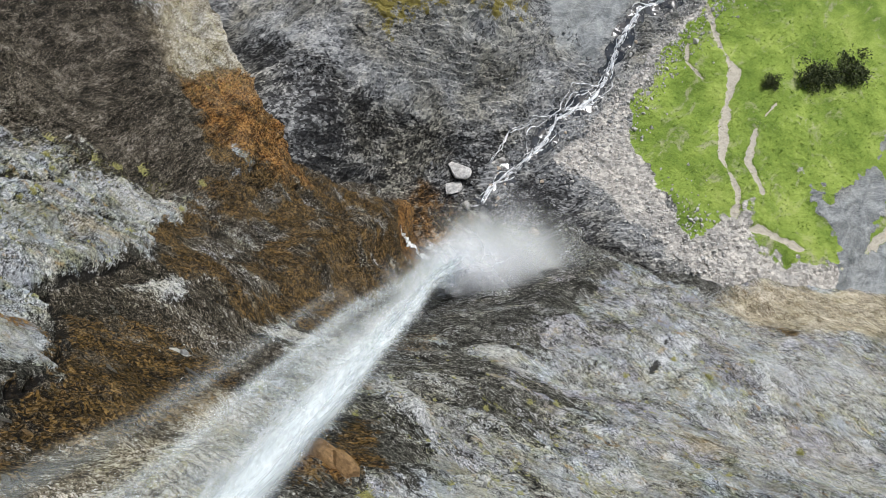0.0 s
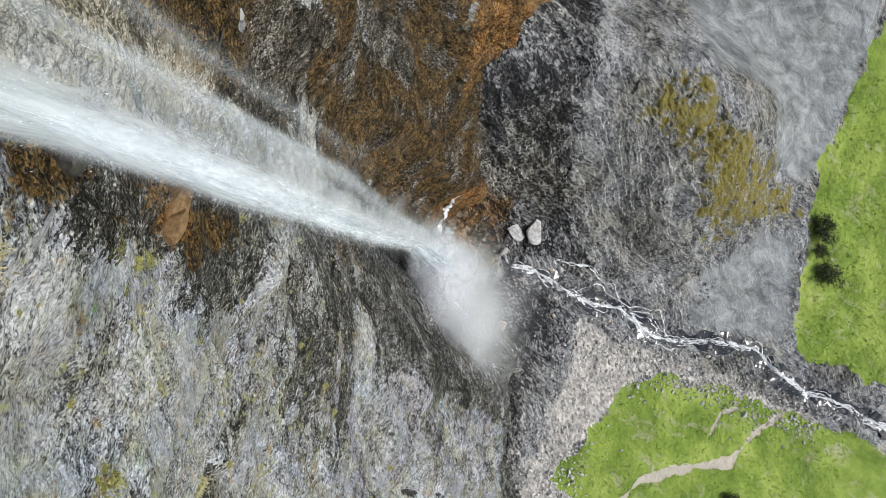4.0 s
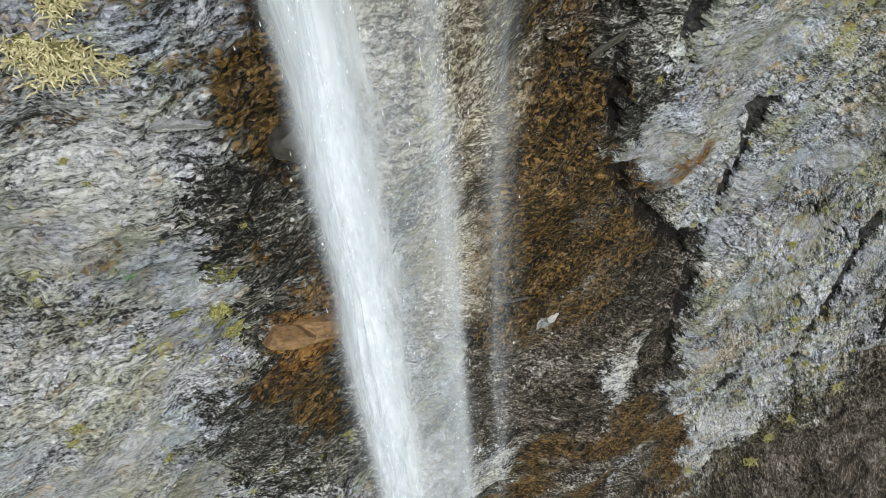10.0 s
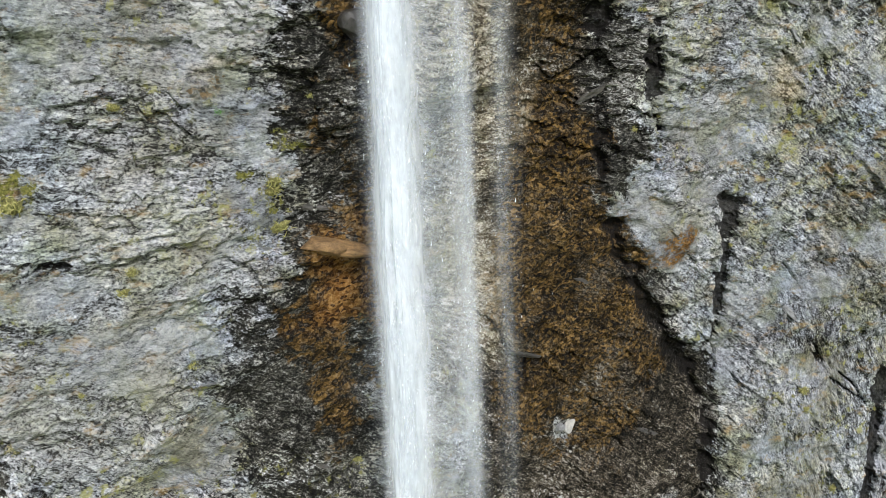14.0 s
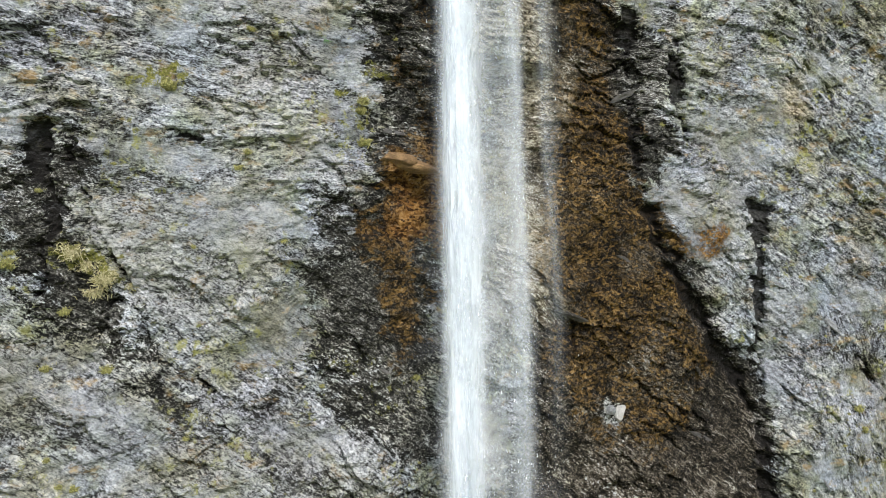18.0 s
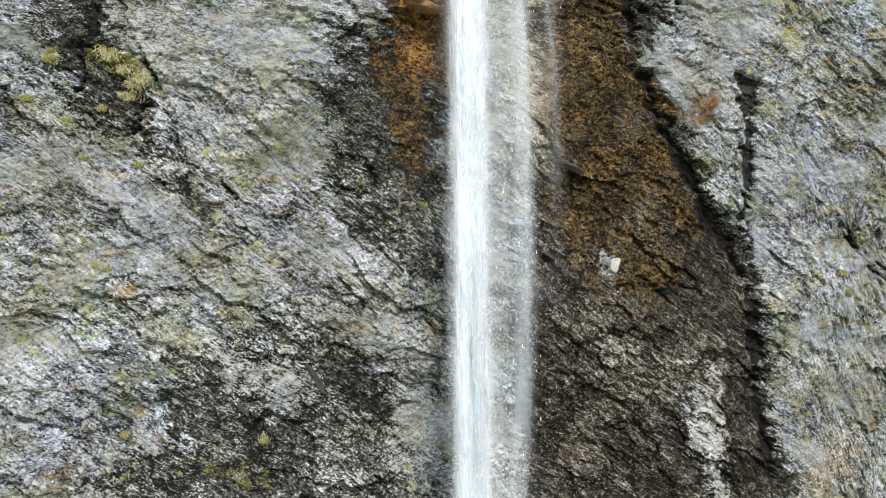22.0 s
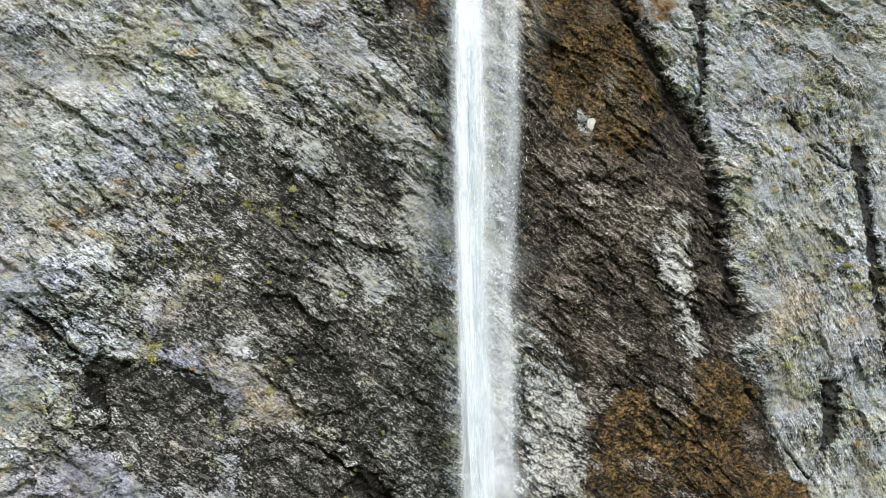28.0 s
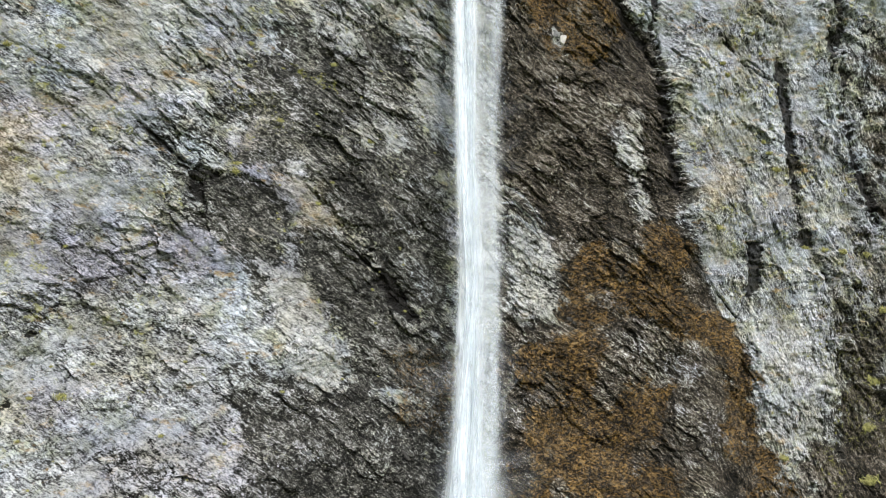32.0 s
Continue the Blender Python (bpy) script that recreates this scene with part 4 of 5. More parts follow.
# ---- the gorge floor and the meadow ----
MEADOW = [
    [(-25, -26.7), (-15, -30.4), (-6.4, -33.8), (-2.9, -38.7), (-0.8, -52), (-0.2, -66), (2, -90), (-5, -420), (-420, -420), (-420, -40), (-60, -34), (-31.7, -28)],
    [(35, -47.1), (30.2, -48.2), (21.5, -51.3), (13.5, -54.3), (7.9, -56.3), (9.3, -63.7), (8, -90), (10, -420), (420, -420), (420, -47)],
]
GRAVEL = [
    [(-0.8, -24.1), (-0.2, -43.7), (0.5, -66), (-2, -66), (-2.5, -45), (-2.9, -38.3), (-6.3, -33.5), (-24.7, -26.5), (-34, -26), (-17.9, -24.5), (-6.7, -25)],
]
FAN = [[(-22, -28.1), (-21.8, -33.4), (-24.7, -37.5), (-28.7, -33.8), (-38.8, -39.5), (-42, -33), (-26, -22)]]
SLATE = [
    [(37.9, -34), (36, -24), (46, -18), (60, -22), (60, -46), (36, -48), (30.9, -46), (30.3, -38.8)],
    [(10.4, -36.6), (15.4, -39), (21, -43), (23.9, -48.1), (11.5, -52.9), (8.1, -53.9), (5.7, -38.1)],
    [(-34, -27), (-46, -30), (-60, -52), (-48, -60), (-40, -44)],
    [(-26.7, -47.8), (-33.1, -46.2), (-33.6, -50.3), (-33.1, -62.4), (-37.4, -55.5), (-42.1, -40.6), (-38.9, -40.8)],
]
OLIVE = [
    [(32.1, -18.9), (33.2, -24.1), (30, -30.3), (29.5, -36), (29.7, -43), (26.1, -48), (21, -38), (15.4, -36), (15.9, -31.4), (21.4, -27.4), (25, -17)],
]
# shade at the cliff foot and left gully, put into the floor colour
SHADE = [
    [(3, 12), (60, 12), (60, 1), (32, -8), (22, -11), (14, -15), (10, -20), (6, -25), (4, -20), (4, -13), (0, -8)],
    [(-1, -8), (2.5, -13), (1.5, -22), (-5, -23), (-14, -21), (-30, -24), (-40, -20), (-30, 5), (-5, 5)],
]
IRON = [[(9.5, -3), (10.2, -8), (6, -9), (1.5, -9.5), (-3, -7), (-2, 2), (8, 2)]]
TRAILS = [
    ([(-26, -31), (-24.3, -34.1), (-22.1, -38), (-17.2, -40), (-12.7, -47.8), (-10.3, -53.3), (-4.9, -56.1), (0.1, -59.8), (1.3, -66.1), (0, -90)], 0.75),
    ([(-24.3, -40.5), (-20.2, -42.7), (-17.9, -48.1), (-17.9, -53)], 0.5),
    ([(-7.9, -48.7), (-4.6, -49.6), (-2.8, -51.9)], 0.35),
    ([(-24.5, -33), (-27, -36), (-33, -38)], 0.7),
    ([(-36, -30), (-40, -42), (-44, -60)], 1.2),
]
gx = spaced((-3000, -400, 260), (-400, -120, 20), (-120, -46, 1.5), (-46, 52, 0.26), (52, 120, 1.5), (120, 400, 20), (400, 3000, 260))
gy = spaced((-4000, -400, 300), (-400, -110, 12), (-110, -72, 1.2), (-72, 6, 0.26), (6, 40, 2.0))
GX, GY = np.meshgrid(gx, gy)


grough = 1.3 * fbm(GX * 0.2, GY * 0.2, octaves=3) + 0.5 * fbm(GX * 0.9, GY * 0.9, octaves=2)
meadow = zone(MEADOW, GX, GY, 0.7, grough) * (1 - zone(SLATE[2:], GX, GY, 1.0, 2 * grough))
fan = zone(FAN, GX, GY, 1.5, 2 * grough)
meadow = meadow * (1 - 0.9 * fan)
gravel = np.maximum(zone(GRAVEL, GX, GY, 1.2, grough), fan)
slate = zone(SLATE, GX, GY, 1.0, grough)
olive = 0.66 * zone(OLIVE, GX, GY, 3.0, 1.6 * grough)
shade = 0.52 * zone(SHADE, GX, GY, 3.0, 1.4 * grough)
iron = zone(IRON, GX, GY, 0.6, 0.6 * grough)
trail = np.zeros_like(GX)
for line, half in TRAILS:
    trail = np.maximum(trail, smooth(half * 1.2, half * 0.2, along(line, GX, GY) + 0.75 * half * grough))
GS = GX * 0.5 + GY * 0.86 + 1.5 * fbm(GX * 0.1, GY * 0.1, octaves=2)
GA = -GX * 0.86 + GY * 0.5 + 1.5 * fbm(GX * 0.1 + 7, GY * 0.1, octaves=2)
rocky = (1 - meadow) * (1 - 0.6 * gravel)
near = smooth(160, 90, np.hypot(GX, GY + 20))
gv, go, gj = shards(GS * 0.3, GA * 0.75, 5)
gv2, go2, gj2 = shards(GS * 0.9, GA * 1.9, 44)
relief = rocky * (1 - 0.75 * slate) * (0.8 * fbm(GX * 0.2, GY * 0.2, octaves=4) + 0.4 * gv - 0.3 * go + 0.14 * gv2 - 0.1 * go2)
relief = relief + olive * 0.9 * np.abs(fbm(GX * 0.5, GY * 0.5, octaves=3)) + gravel * 0.25 * fbm(GX * 1.1, GY * 1.1, octaves=3)
relief = relief + meadow * (0.5 * fbm(GX * 0.12, GY * 0.12, octaves=3) + 0.1 * fbm(GX * 1.2, GY * 1.2, octaves=2)) - 0.25 * trail
GZ = ground_z(GX, GY) + near * relief
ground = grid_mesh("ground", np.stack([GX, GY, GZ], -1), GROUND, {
    "strata": np.stack([GS, GA, GZ], -1), "stain": np.stack([meadow, gravel, olive], -1), "marks": np.stack([shade, trail * meadow, iron], -1),
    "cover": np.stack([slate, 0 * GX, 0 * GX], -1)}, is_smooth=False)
tagged(ground, "rocky gorge floor with painted shade, opening onto a green meadow", "ground", kind="structure")


def on_ground(x, y):
    i = min(int(np.searchsorted(gy, y)), len(gy) - 1)
    j = min(int(np.searchsorted(gx, x)), len(gx) - 1)
    return Vector((x, y, float(GZ[i, j])))


# ---- the waterfall ----
def fall_time(z):
    return (-12 + np.sqrt(144 + 19.6 * np.maximum(84 - z, 0))) / 9.8


def fall_axis(z, x0):
    """Where the falling water is at a height."""
    y = np.where(z > 84, 7.3 + 0.02 * (z - 84), 7.3 - 4.0 * fall_time(z))
    x = x0 - 2.4 * smooth(52, 2, z) + 0.25 * smooth(84, 60, z) - 0.75 * smooth(-0.5, 0.8, x0) * smooth(72, 50, z) + 0.25 * smooth(58, 50, z)
    return x, y


rng = np.random.RandomState(11)
waterfall = new("waterfall")
waterfall.location = (0, 0, 0)
tagged(waterfall, "white waterfall plunging in two strands past wet rock", "waterfall")


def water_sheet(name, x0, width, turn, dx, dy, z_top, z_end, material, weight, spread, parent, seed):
    """One wavering alpha card of a strand: soft rims, thinner at both ends."""
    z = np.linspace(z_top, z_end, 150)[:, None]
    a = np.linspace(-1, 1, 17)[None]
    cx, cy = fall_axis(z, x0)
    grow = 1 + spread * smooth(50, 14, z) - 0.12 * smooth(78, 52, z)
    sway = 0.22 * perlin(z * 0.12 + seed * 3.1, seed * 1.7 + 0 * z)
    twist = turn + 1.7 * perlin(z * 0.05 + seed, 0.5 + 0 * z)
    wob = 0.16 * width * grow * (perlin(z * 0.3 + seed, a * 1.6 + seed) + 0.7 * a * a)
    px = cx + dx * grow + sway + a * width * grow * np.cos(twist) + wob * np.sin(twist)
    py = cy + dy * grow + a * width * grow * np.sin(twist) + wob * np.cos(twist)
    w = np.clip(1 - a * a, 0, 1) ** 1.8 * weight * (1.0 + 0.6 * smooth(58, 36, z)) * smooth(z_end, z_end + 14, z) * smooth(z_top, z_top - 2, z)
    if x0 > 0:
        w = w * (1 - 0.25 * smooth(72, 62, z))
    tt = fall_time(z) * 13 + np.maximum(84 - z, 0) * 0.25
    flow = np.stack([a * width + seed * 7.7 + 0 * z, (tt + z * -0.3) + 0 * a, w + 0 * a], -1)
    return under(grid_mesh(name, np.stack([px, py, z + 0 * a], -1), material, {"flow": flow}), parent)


main = new("main_strand")
main.parent = waterfall
side = new("side_strand")
side.parent = waterfall
# crossing cards with foam in their alpha stand in for the water body
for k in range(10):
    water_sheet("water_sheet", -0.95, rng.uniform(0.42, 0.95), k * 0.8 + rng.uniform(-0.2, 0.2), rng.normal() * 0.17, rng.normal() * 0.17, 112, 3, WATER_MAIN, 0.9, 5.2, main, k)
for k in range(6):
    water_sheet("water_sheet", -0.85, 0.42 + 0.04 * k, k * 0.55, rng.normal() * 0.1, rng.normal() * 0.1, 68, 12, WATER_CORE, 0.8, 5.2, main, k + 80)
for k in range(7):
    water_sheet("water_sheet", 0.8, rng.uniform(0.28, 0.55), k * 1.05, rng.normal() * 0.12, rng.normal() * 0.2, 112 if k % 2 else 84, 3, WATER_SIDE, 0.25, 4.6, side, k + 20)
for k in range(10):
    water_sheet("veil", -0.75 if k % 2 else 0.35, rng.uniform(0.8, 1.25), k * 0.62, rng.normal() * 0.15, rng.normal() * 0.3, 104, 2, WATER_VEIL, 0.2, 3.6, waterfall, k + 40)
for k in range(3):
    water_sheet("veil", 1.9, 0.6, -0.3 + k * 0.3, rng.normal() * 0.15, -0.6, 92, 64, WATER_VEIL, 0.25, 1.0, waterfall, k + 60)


def droplets(name, count, place, size, stretch, parent):
    """Flung drops: slim four-sided grains, drawn out along their fall."""
    P = place(count)
    s = size * np.exp(0.5 * rng.normal(size=(count, 1)))
    L = stretch * np.exp(0.4 * rng.normal(size=(count, 1)))
    base = np.array([[1, 0, 0.0], [-0.5, 0.87, 0], [-0.5, -0.87, 0]])
    V = np.concatenate([P[:, None] + base[None] * s[:, None], P[:, None] + np.stack([0 * s[:, 0], 0 * s[:, 0], s[:, 0] * L[:, 0]], -1)[:, None]], 1).reshape(-1, 3)
    i = np.arange(count)[:, None] * 4
    F = np.concatenate([i + [0, 1, 3], i + [1, 2, 3], i + [2, 0, 3], i + [0, 2, 1]], 0)
    return tagged(under(soup(name, V, F, DROP), parent), kind="stuff")


def in_strand(x0, radius, z_top, z_end, spread):
    def place(count):
        z = z_end + (z_top - z_end) * rng.uniform(size=count)
        cx, cy = fall_axis(z, x0)
        g = radius * (1 + spread * smooth(84, 0, z))
        return np.stack([cx + g * rng.normal(size=count), cy + g * rng.normal(size=count), z], -1)
    return place


droplets("spray_drops", 9000, in_strand(-0.8, 0.36, 92, 58, 1.8), 0.0045, 6, waterfall)
droplets("spray_drops", 5000, in_strand(0.8, 0.3, 92, 58, 2.2), 0.004, 6, waterfall)
droplets("spray_drops", 3000, in_strand(0.3, 0.9, 84, 60, 1.8), 0.004, 5, waterfall)


# mist where the fall breaks up low in the gorge
def puff(name, centre, size, weight, seed, parent):
    """A curled scrap of mist, fading to nothing at its rim."""
    u, v = np.meshgrid(np.linspace(-1, 1, 13), np.linspace(-1, 1, 13))
    r2 = u * u + v * v
    bend = 0.35 * perlin(u * 1.1 + seed, v * 1.1 + seed * 0.7) + 0.2 * r2
    q = Euler((rng.uniform(-1.2, 1.2), rng.uniform(-1.2, 1.2), rng.uniform(0, 6.3))).to_matrix()
    L = np.stack([u * size[0], v * size[1], bend * size[2]], -1)
    P = L @ np.array(q).T + np.array(centre)
    w = np.clip(1 - r2, 0, 1) ** 1.6 * weight
    flow = np.stack([u * 1.5 + seed * 5.3, v * 1.5 + seed, w], -1)
    return under(grid_mesh(name, P, MIST, {"flow": flow}), parent)


mist = new("mist_cloud")
mist.parent = waterfall
for k in range(120):
    u = rng.uniform() ** 0.85
    z = 36 - 7 * u + rng.normal()
    cx, cy = fall_axis(np.array(z), -0.6)
    g = 0.8 + 2.1 * u
    c = (float(cx) + g * rng.normal() * 0.8 - 5.6 * u ** 1.4, float(cy) + g * rng.normal() * 0.6 - 6.2 * u ** 1.2, z)
    s = g * rng.uniform(1.1, 2.3)
    puff("puff", c, (s, s * rng.uniform(0.8, 1.5), s), rng.uniform(0.5, 0.8) * (1 - 0.6 * u), k + 0.37, mist)
for k in range(26):
    z = 12 + 22 * rng.uniform()
    cx, cy = fall_axis(np.array(z), -0.6)
    s = rng.uniform(1.4, 2.8)
    puff("puff", (float(cx) + rng.normal() * 1.2, float(cy) - 1.0 + rng.normal(), z), (s * 1.2, s * 1.2, s), 0.5, k + 250.3, mist)
for k in range(80):
    z = 26 + 46 * rng.uniform()
    cx, cy = fall_axis(np.array(z), -0.8)
    w = 0.65 + 0.5 * float(smooth(60, 30, z))
    puff("puff", (float(cx) + 0.25 + rng.normal() * 0.3 * w, float(cy) + rng.normal() * 0.3, z), (w, 1.8 * w, w), 0.42, k + 150.1, mist)
for k in range(36):
    z = 38 + 40 * rng.uniform()
    cx, cy = fall_axis(np.array(z), -0.4)
    puff("puff", (float(cx) + 0.5 + rng.normal() * 0.5, float(cy) + rng.normal() * 0.4, z), (1.0, 2.8, 0.8), 0.2, k + 50.1, mist)



# ---- thin runs of water on the rock ----
def ribbon(name, line, width, material, parent, seed, weight=1.0, wander=0.4, rise=0.08, floor=False):
    """A run of white water laid on the rock or on the ground along a line."""
    pts = np.array(line, float)
    d = np.concatenate([[0], np.cumsum(np.linalg.norm(np.diff(pts, axis=0), axis=1))])
    n = max(int(d[-1] / 0.3), 8)
    t = np.linspace(0, d[-1], n)
    c = np.stack([np.interp(t, d, pts[:, k]) for k in range(pts.shape[1])], -1)
    side_ = np.gradient(c, axis=0)[:, :2]
    side_ = np.stack([-side_[:, 1], side_[:, 0]], -1)
    side_ /= np.linalg.norm(side_, axis=1)[:, None] + 1e-9
    c[:, :2] += side_ * (wander * fbm(t * 0.25 + seed * 3.3, seed + 0 * t, octaves=3))[:, None]
    a = np.linspace(-1, 1, 5)
    wd = width * (0.7 + 0.6 * perlin(t * 0.5 + seed, 0.3 + 0 * t))
    P = np.zeros((n, 5, 3))
    for i in range(n):
        for k in range(5):
            q = c[i, :2] + side_[i] * a[k] * wd[i]
            if floor:
                P[i, k] = on_ground(q[0], q[1])
                P[i, k, 2] += rise
            else:
                p, nn, _ = on_cliff(q[0], q[1])
                P[i, k] = p + nn * rise if nn.y < 0 else p - nn * rise
    w = np.clip(1.15 - a * a, 0, 1)[None] * weight * (smooth(0, 0.8, t) * smooth(d[-1], d[-1] - 0.8, t))[:, None]
    flow = np.stack([np.broadcast_to(a * width * 3, (n, 5)) + seed * 9, np.broadcast_to((t * 0.9)[:, None], (n, 5)), w], -1)
    return under(grid_mesh(name, P, material, {"flow": flow}), parent)


stream = new("stream")
stream.location = (0, 0, 0)
tagged(stream, "braided white mountain stream over dark stones", "stream")
COURSE = [(1.9, -11.9), (2.8, -15.4), (2.1, -20.1), (2.0, -24.9), (3.1, -28.8), (1.4, -35.2), (2.7, -39.9), (4.6, -43.8), (6.0, -50.1), (4.2, -55), (3.4, -60.7), (4.1, -66), (3, -90)]
ribbon("stream_bed", [(x, y) for x, y in COURSE], 1.9, WATER_DARK, stream, 0.5, wander=0.3, rise=0.05, floor=True)
for k in range(6):
    ribbon("foam_strand", COURSE, 0.26 - 0.03 * k, FOAM, stream, k * 1.9 + 0.2, 0.85, 0.3 + 0.26 * k, 0.12, True)
BRAID = [(5.0, -16.8), (6.0, -21.4), (5.7, -26.2), (2.8, -29.6), (3.8, -32.7), (2.3, -36)]
for k in range(2):
    ribbon("foam_strand", BRAID, 0.13, FOAM, stream, k + 8.3, 0.8, 0.8, 0.12, True)
ribbon("foam_strand", [(2.4, -21), (4.6, -25), (3.6, -30), (5, -34), (2, -38)], 0.15, FOAM, stream, 12.3, 0.9, 0.7, 0.12, True)
ribbon("foam_strand", [(3.5, -30), (0.6, -34), (1.2, -39), (4.2, -43)], 0.15, FOAM, stream, 14.9, 0.9, 0.7, 0.12, True)
ribbon("foam_strand", [(3.3, -10.2), (1.9, -11.9)], 0.16, FOAM, stream, 16.9, 1.0, 0.1, 0.12, True)

spring = new("side_spring")
tagged(spring, "thin spring trickling down an orange stained rock", "spring")
for k in range(3):
    ribbon("trickle", [(7.3, 9.6), (5.0, 6.0), (3.8, 4.6), (1.0, 2.9), (-1.5, 1.6)], 0.26, FOAM, spring, k + 3.3, 1.3, 0.3, 0.35)
splash = new("splash_runs")
tagged(splash, "white rivulets fanning over dark wet rock", "rivulet")
for k in range(6):
    z0 = 58.4 - 0.7 * k
    ribbon("rivulet", [(0.6 + 0.1 * k, z0 - 1.5), (2.4, z0 - 1.7), (4.6 - 0.2 * k, z0 - 3.6)], 0.16, WATER_VEIL, splash, k + 30.3, 0.8, 0.5, 0.06)


# ---- stones and slabs ----
def rock_mesh(name, seed, flat, material, sub=3):
    """A broken stone with planed sides."""
    r = np.random.RandomState(seed)
    bm = bmesh.new()
    bmesh.ops.create_icosphere(bm, subdivisions=sub, radius=1)
    cuts = [(Vector(r.normal(size=3)).normalized(), r.uniform(0.5, 0.85)) for _ in range(11)]
    for v in bm.verts:
        for nrm, dist in cuts:
            over = v.co.dot(nrm) - dist
            if over > 0:
                v.co -= nrm * over
        v.co *= 1 + 0.06 * noise.noise(v.co * 3 + Vector((seed, 0, 0)))
        v.co.z *= flat
    me = bpy.data.meshes.new(name)
    bm.to_mesh(me)
    bm.free()
    me.materials.append(material)
    return me


def slab_mesh(name, seed, material):
    """A split plate of schist: ragged outline, stepped edge, thin."""
    r = np.random.RandomState(seed)
    n = 9
    ang = np.sort(r.uniform(0, 2 * math.pi, n))
    rad = r.uniform(0.55, 1.0, n)
    ring = [(math.cos(a) * q, math.sin(a) * q * 0.42) for a, q in zip(ang, rad)]
    bm = bmesh.new()
    rows = []
    for lvl, (hgt, sc) in enumerate(((-0.25, 1.0), (0.1, 1.0), (0.13, 0.82), (0.2, 0.78))):
        rows.append([bm.verts.new((x * sc + 0.06 * lvl, y * sc, hgt * 0.5 + 0.03 * r.normal())) for x, y in ring])
    for a, b in zip(rows, rows[1:]):
        for i in range(n):
            bm.faces.new((a[i], a[(i + 1) % n], b[(i + 1) % n], b[i]))
    bm.faces.new(rows[-1])
    me = bpy.data.meshes.new(name)
    bm.to_mesh(me)
    bm.free()
    me.materials.append(material)
    return me


boulder = new("boulder", rock_mesh("boulder", 5, 0.7, STONE_SPECKLED, 4))
boulder.matrix_basis = Matrix.Translation(on_ground(7.5, -12.8) + Vector((0, 0, 0.5))) @ pose(0, 0, 0, 12, 8, 30) @ Matrix.Diagonal((1.9, 1.5, 1.2, 1))
tagged(boulder, "large pale speckled boulder beside the stream", "boulder", "boulders by the stream")
broken = new("boulder", rock_mesh("boulder", 8, 0.5, STONE_SPECKLED, 4))
broken.matrix_basis = Matrix.Translation(on_ground(6.3, -10.6) + Vector((0, 0, 0.3))) @ pose(0, 0, 0, 5, -8, 70) @ Matrix.Diagonal((1.6, 1.1, 0.9, 1))
tagged(broken, "flat pale broken boulder beside the stream", "boulder", "boulders by the stream")
smalls = [rock_mesh("boulder", 20 + i, 0.7, m, 2) for i, m in enumerate((STONE_PALE, STONE_GREY, STONE_TAN, STONE_PALE, STONE_GREY))]
spots = [(4.4, -18.6, 0.55, 0), (3.3, -10.3, 0.6, 3), (-6.0, -14.1, 0.9, 2), (-2.3, -12.0, 0.45, 2), (4.9, -17.4, 0.3, 0), (1.0, -14.2, 0.35, 2), (0.4, -13.3, 0.3, 2)]
r = np.random.RandomState(4)
for _ in range(40):
    y = r.uniform(-68, -13)
    c = np.interp(y, [p[1] for p in COURSE[::-1]], [p[0] for p in COURSE[::-1]])
    spots.append((c + r.normal() * 2.6 - 0.8, y, r.uniform(0.16, 0.4), int(r.randint(5))))
WORDS = {0: "pale rounded stone lying beside the stream", 1: "grey angular stone lying in the stream bed", 2: "tan angular stone lying on dark rock", 3: "pale rounded stone lying beside the stream", 4: "grey angular stone lying in the stream bed"}
for x, y, s, k in spots:
    ob = new("boulder", smalls[k])
    ob.matrix_basis = Matrix.Translation(on_ground(x, y) + Vector((0, 0, 0.25 * s))) @ pose(0, 0, 0, r.uniform(-20, 20), r.uniform(-20, 20), r.uniform(0, 360)) @ Matrix.Diagonal((s * 1.2, s, s, 1))
    tagged(ob, WORDS[k], "boulder", "boulders by the stream")


def scatter_stones(name, pick, count, size, material, label, seed):
    """Loose rubble, too many to count."""
    r = np.random.RandomState(seed)
    base = np.array([[1, 0, 0], [-1, 0, 0], [0, 1, 0], [0, -1, 0], [0, 0, 0.8], [0, 0, -0.8]], float)
    faces = np.array([[0, 2, 4], [2, 1, 4], [1, 3, 4], [3, 0, 4], [2, 0, 5], [1, 2, 5], [3, 1, 5], [0, 3, 5]])
    V, F = [], []
    while len(V) < count:
        x, y = pick(r)
        s = size * math.exp(0.5 * r.normal())
        m = np.array(Euler(tuple(r.uniform(0, 6, 3))).to_matrix())
        V.append((base * r.uniform(0.6, 1.2, (6, 1)) * s) @ m.T + np.array(on_ground(x, y)) + [0, 0, s * 0.2])
        F.append(faces + 6 * len(F))
    return tagged(soup(name, np.concatenate(V), np.concatenate(F), material), label, "stones", kind="stuff")


def on_bank(r):
    y = r.uniform(-66, -22)
    return np.interp(y, [-66, -38, -24], [0.5, -1.5, -4]) + r.normal() * 2.0 - 1.5 * r.uniform(), y


def on_floor(r):
    return r.uniform(-4, 12), r.uniform(-40, -8)


def on_fan(r):
    return -22 + r.normal() * 6, -27 + r.normal() * 3


scatter_stones("bank_rubble", on_bank, 1500, 0.16, STONE_PALE, "pale loose rubble on the stream bank", 1)
scatter_stones("floor_rubble", on_floor, 900, 0.14, STONE_GREY, "grey loose rubble on the gorge floor", 2)
scatter_stones("fan_rubble", on_fan, 900, 0.16, STONE_PALE, "pale loose rubble below the trail", 3)

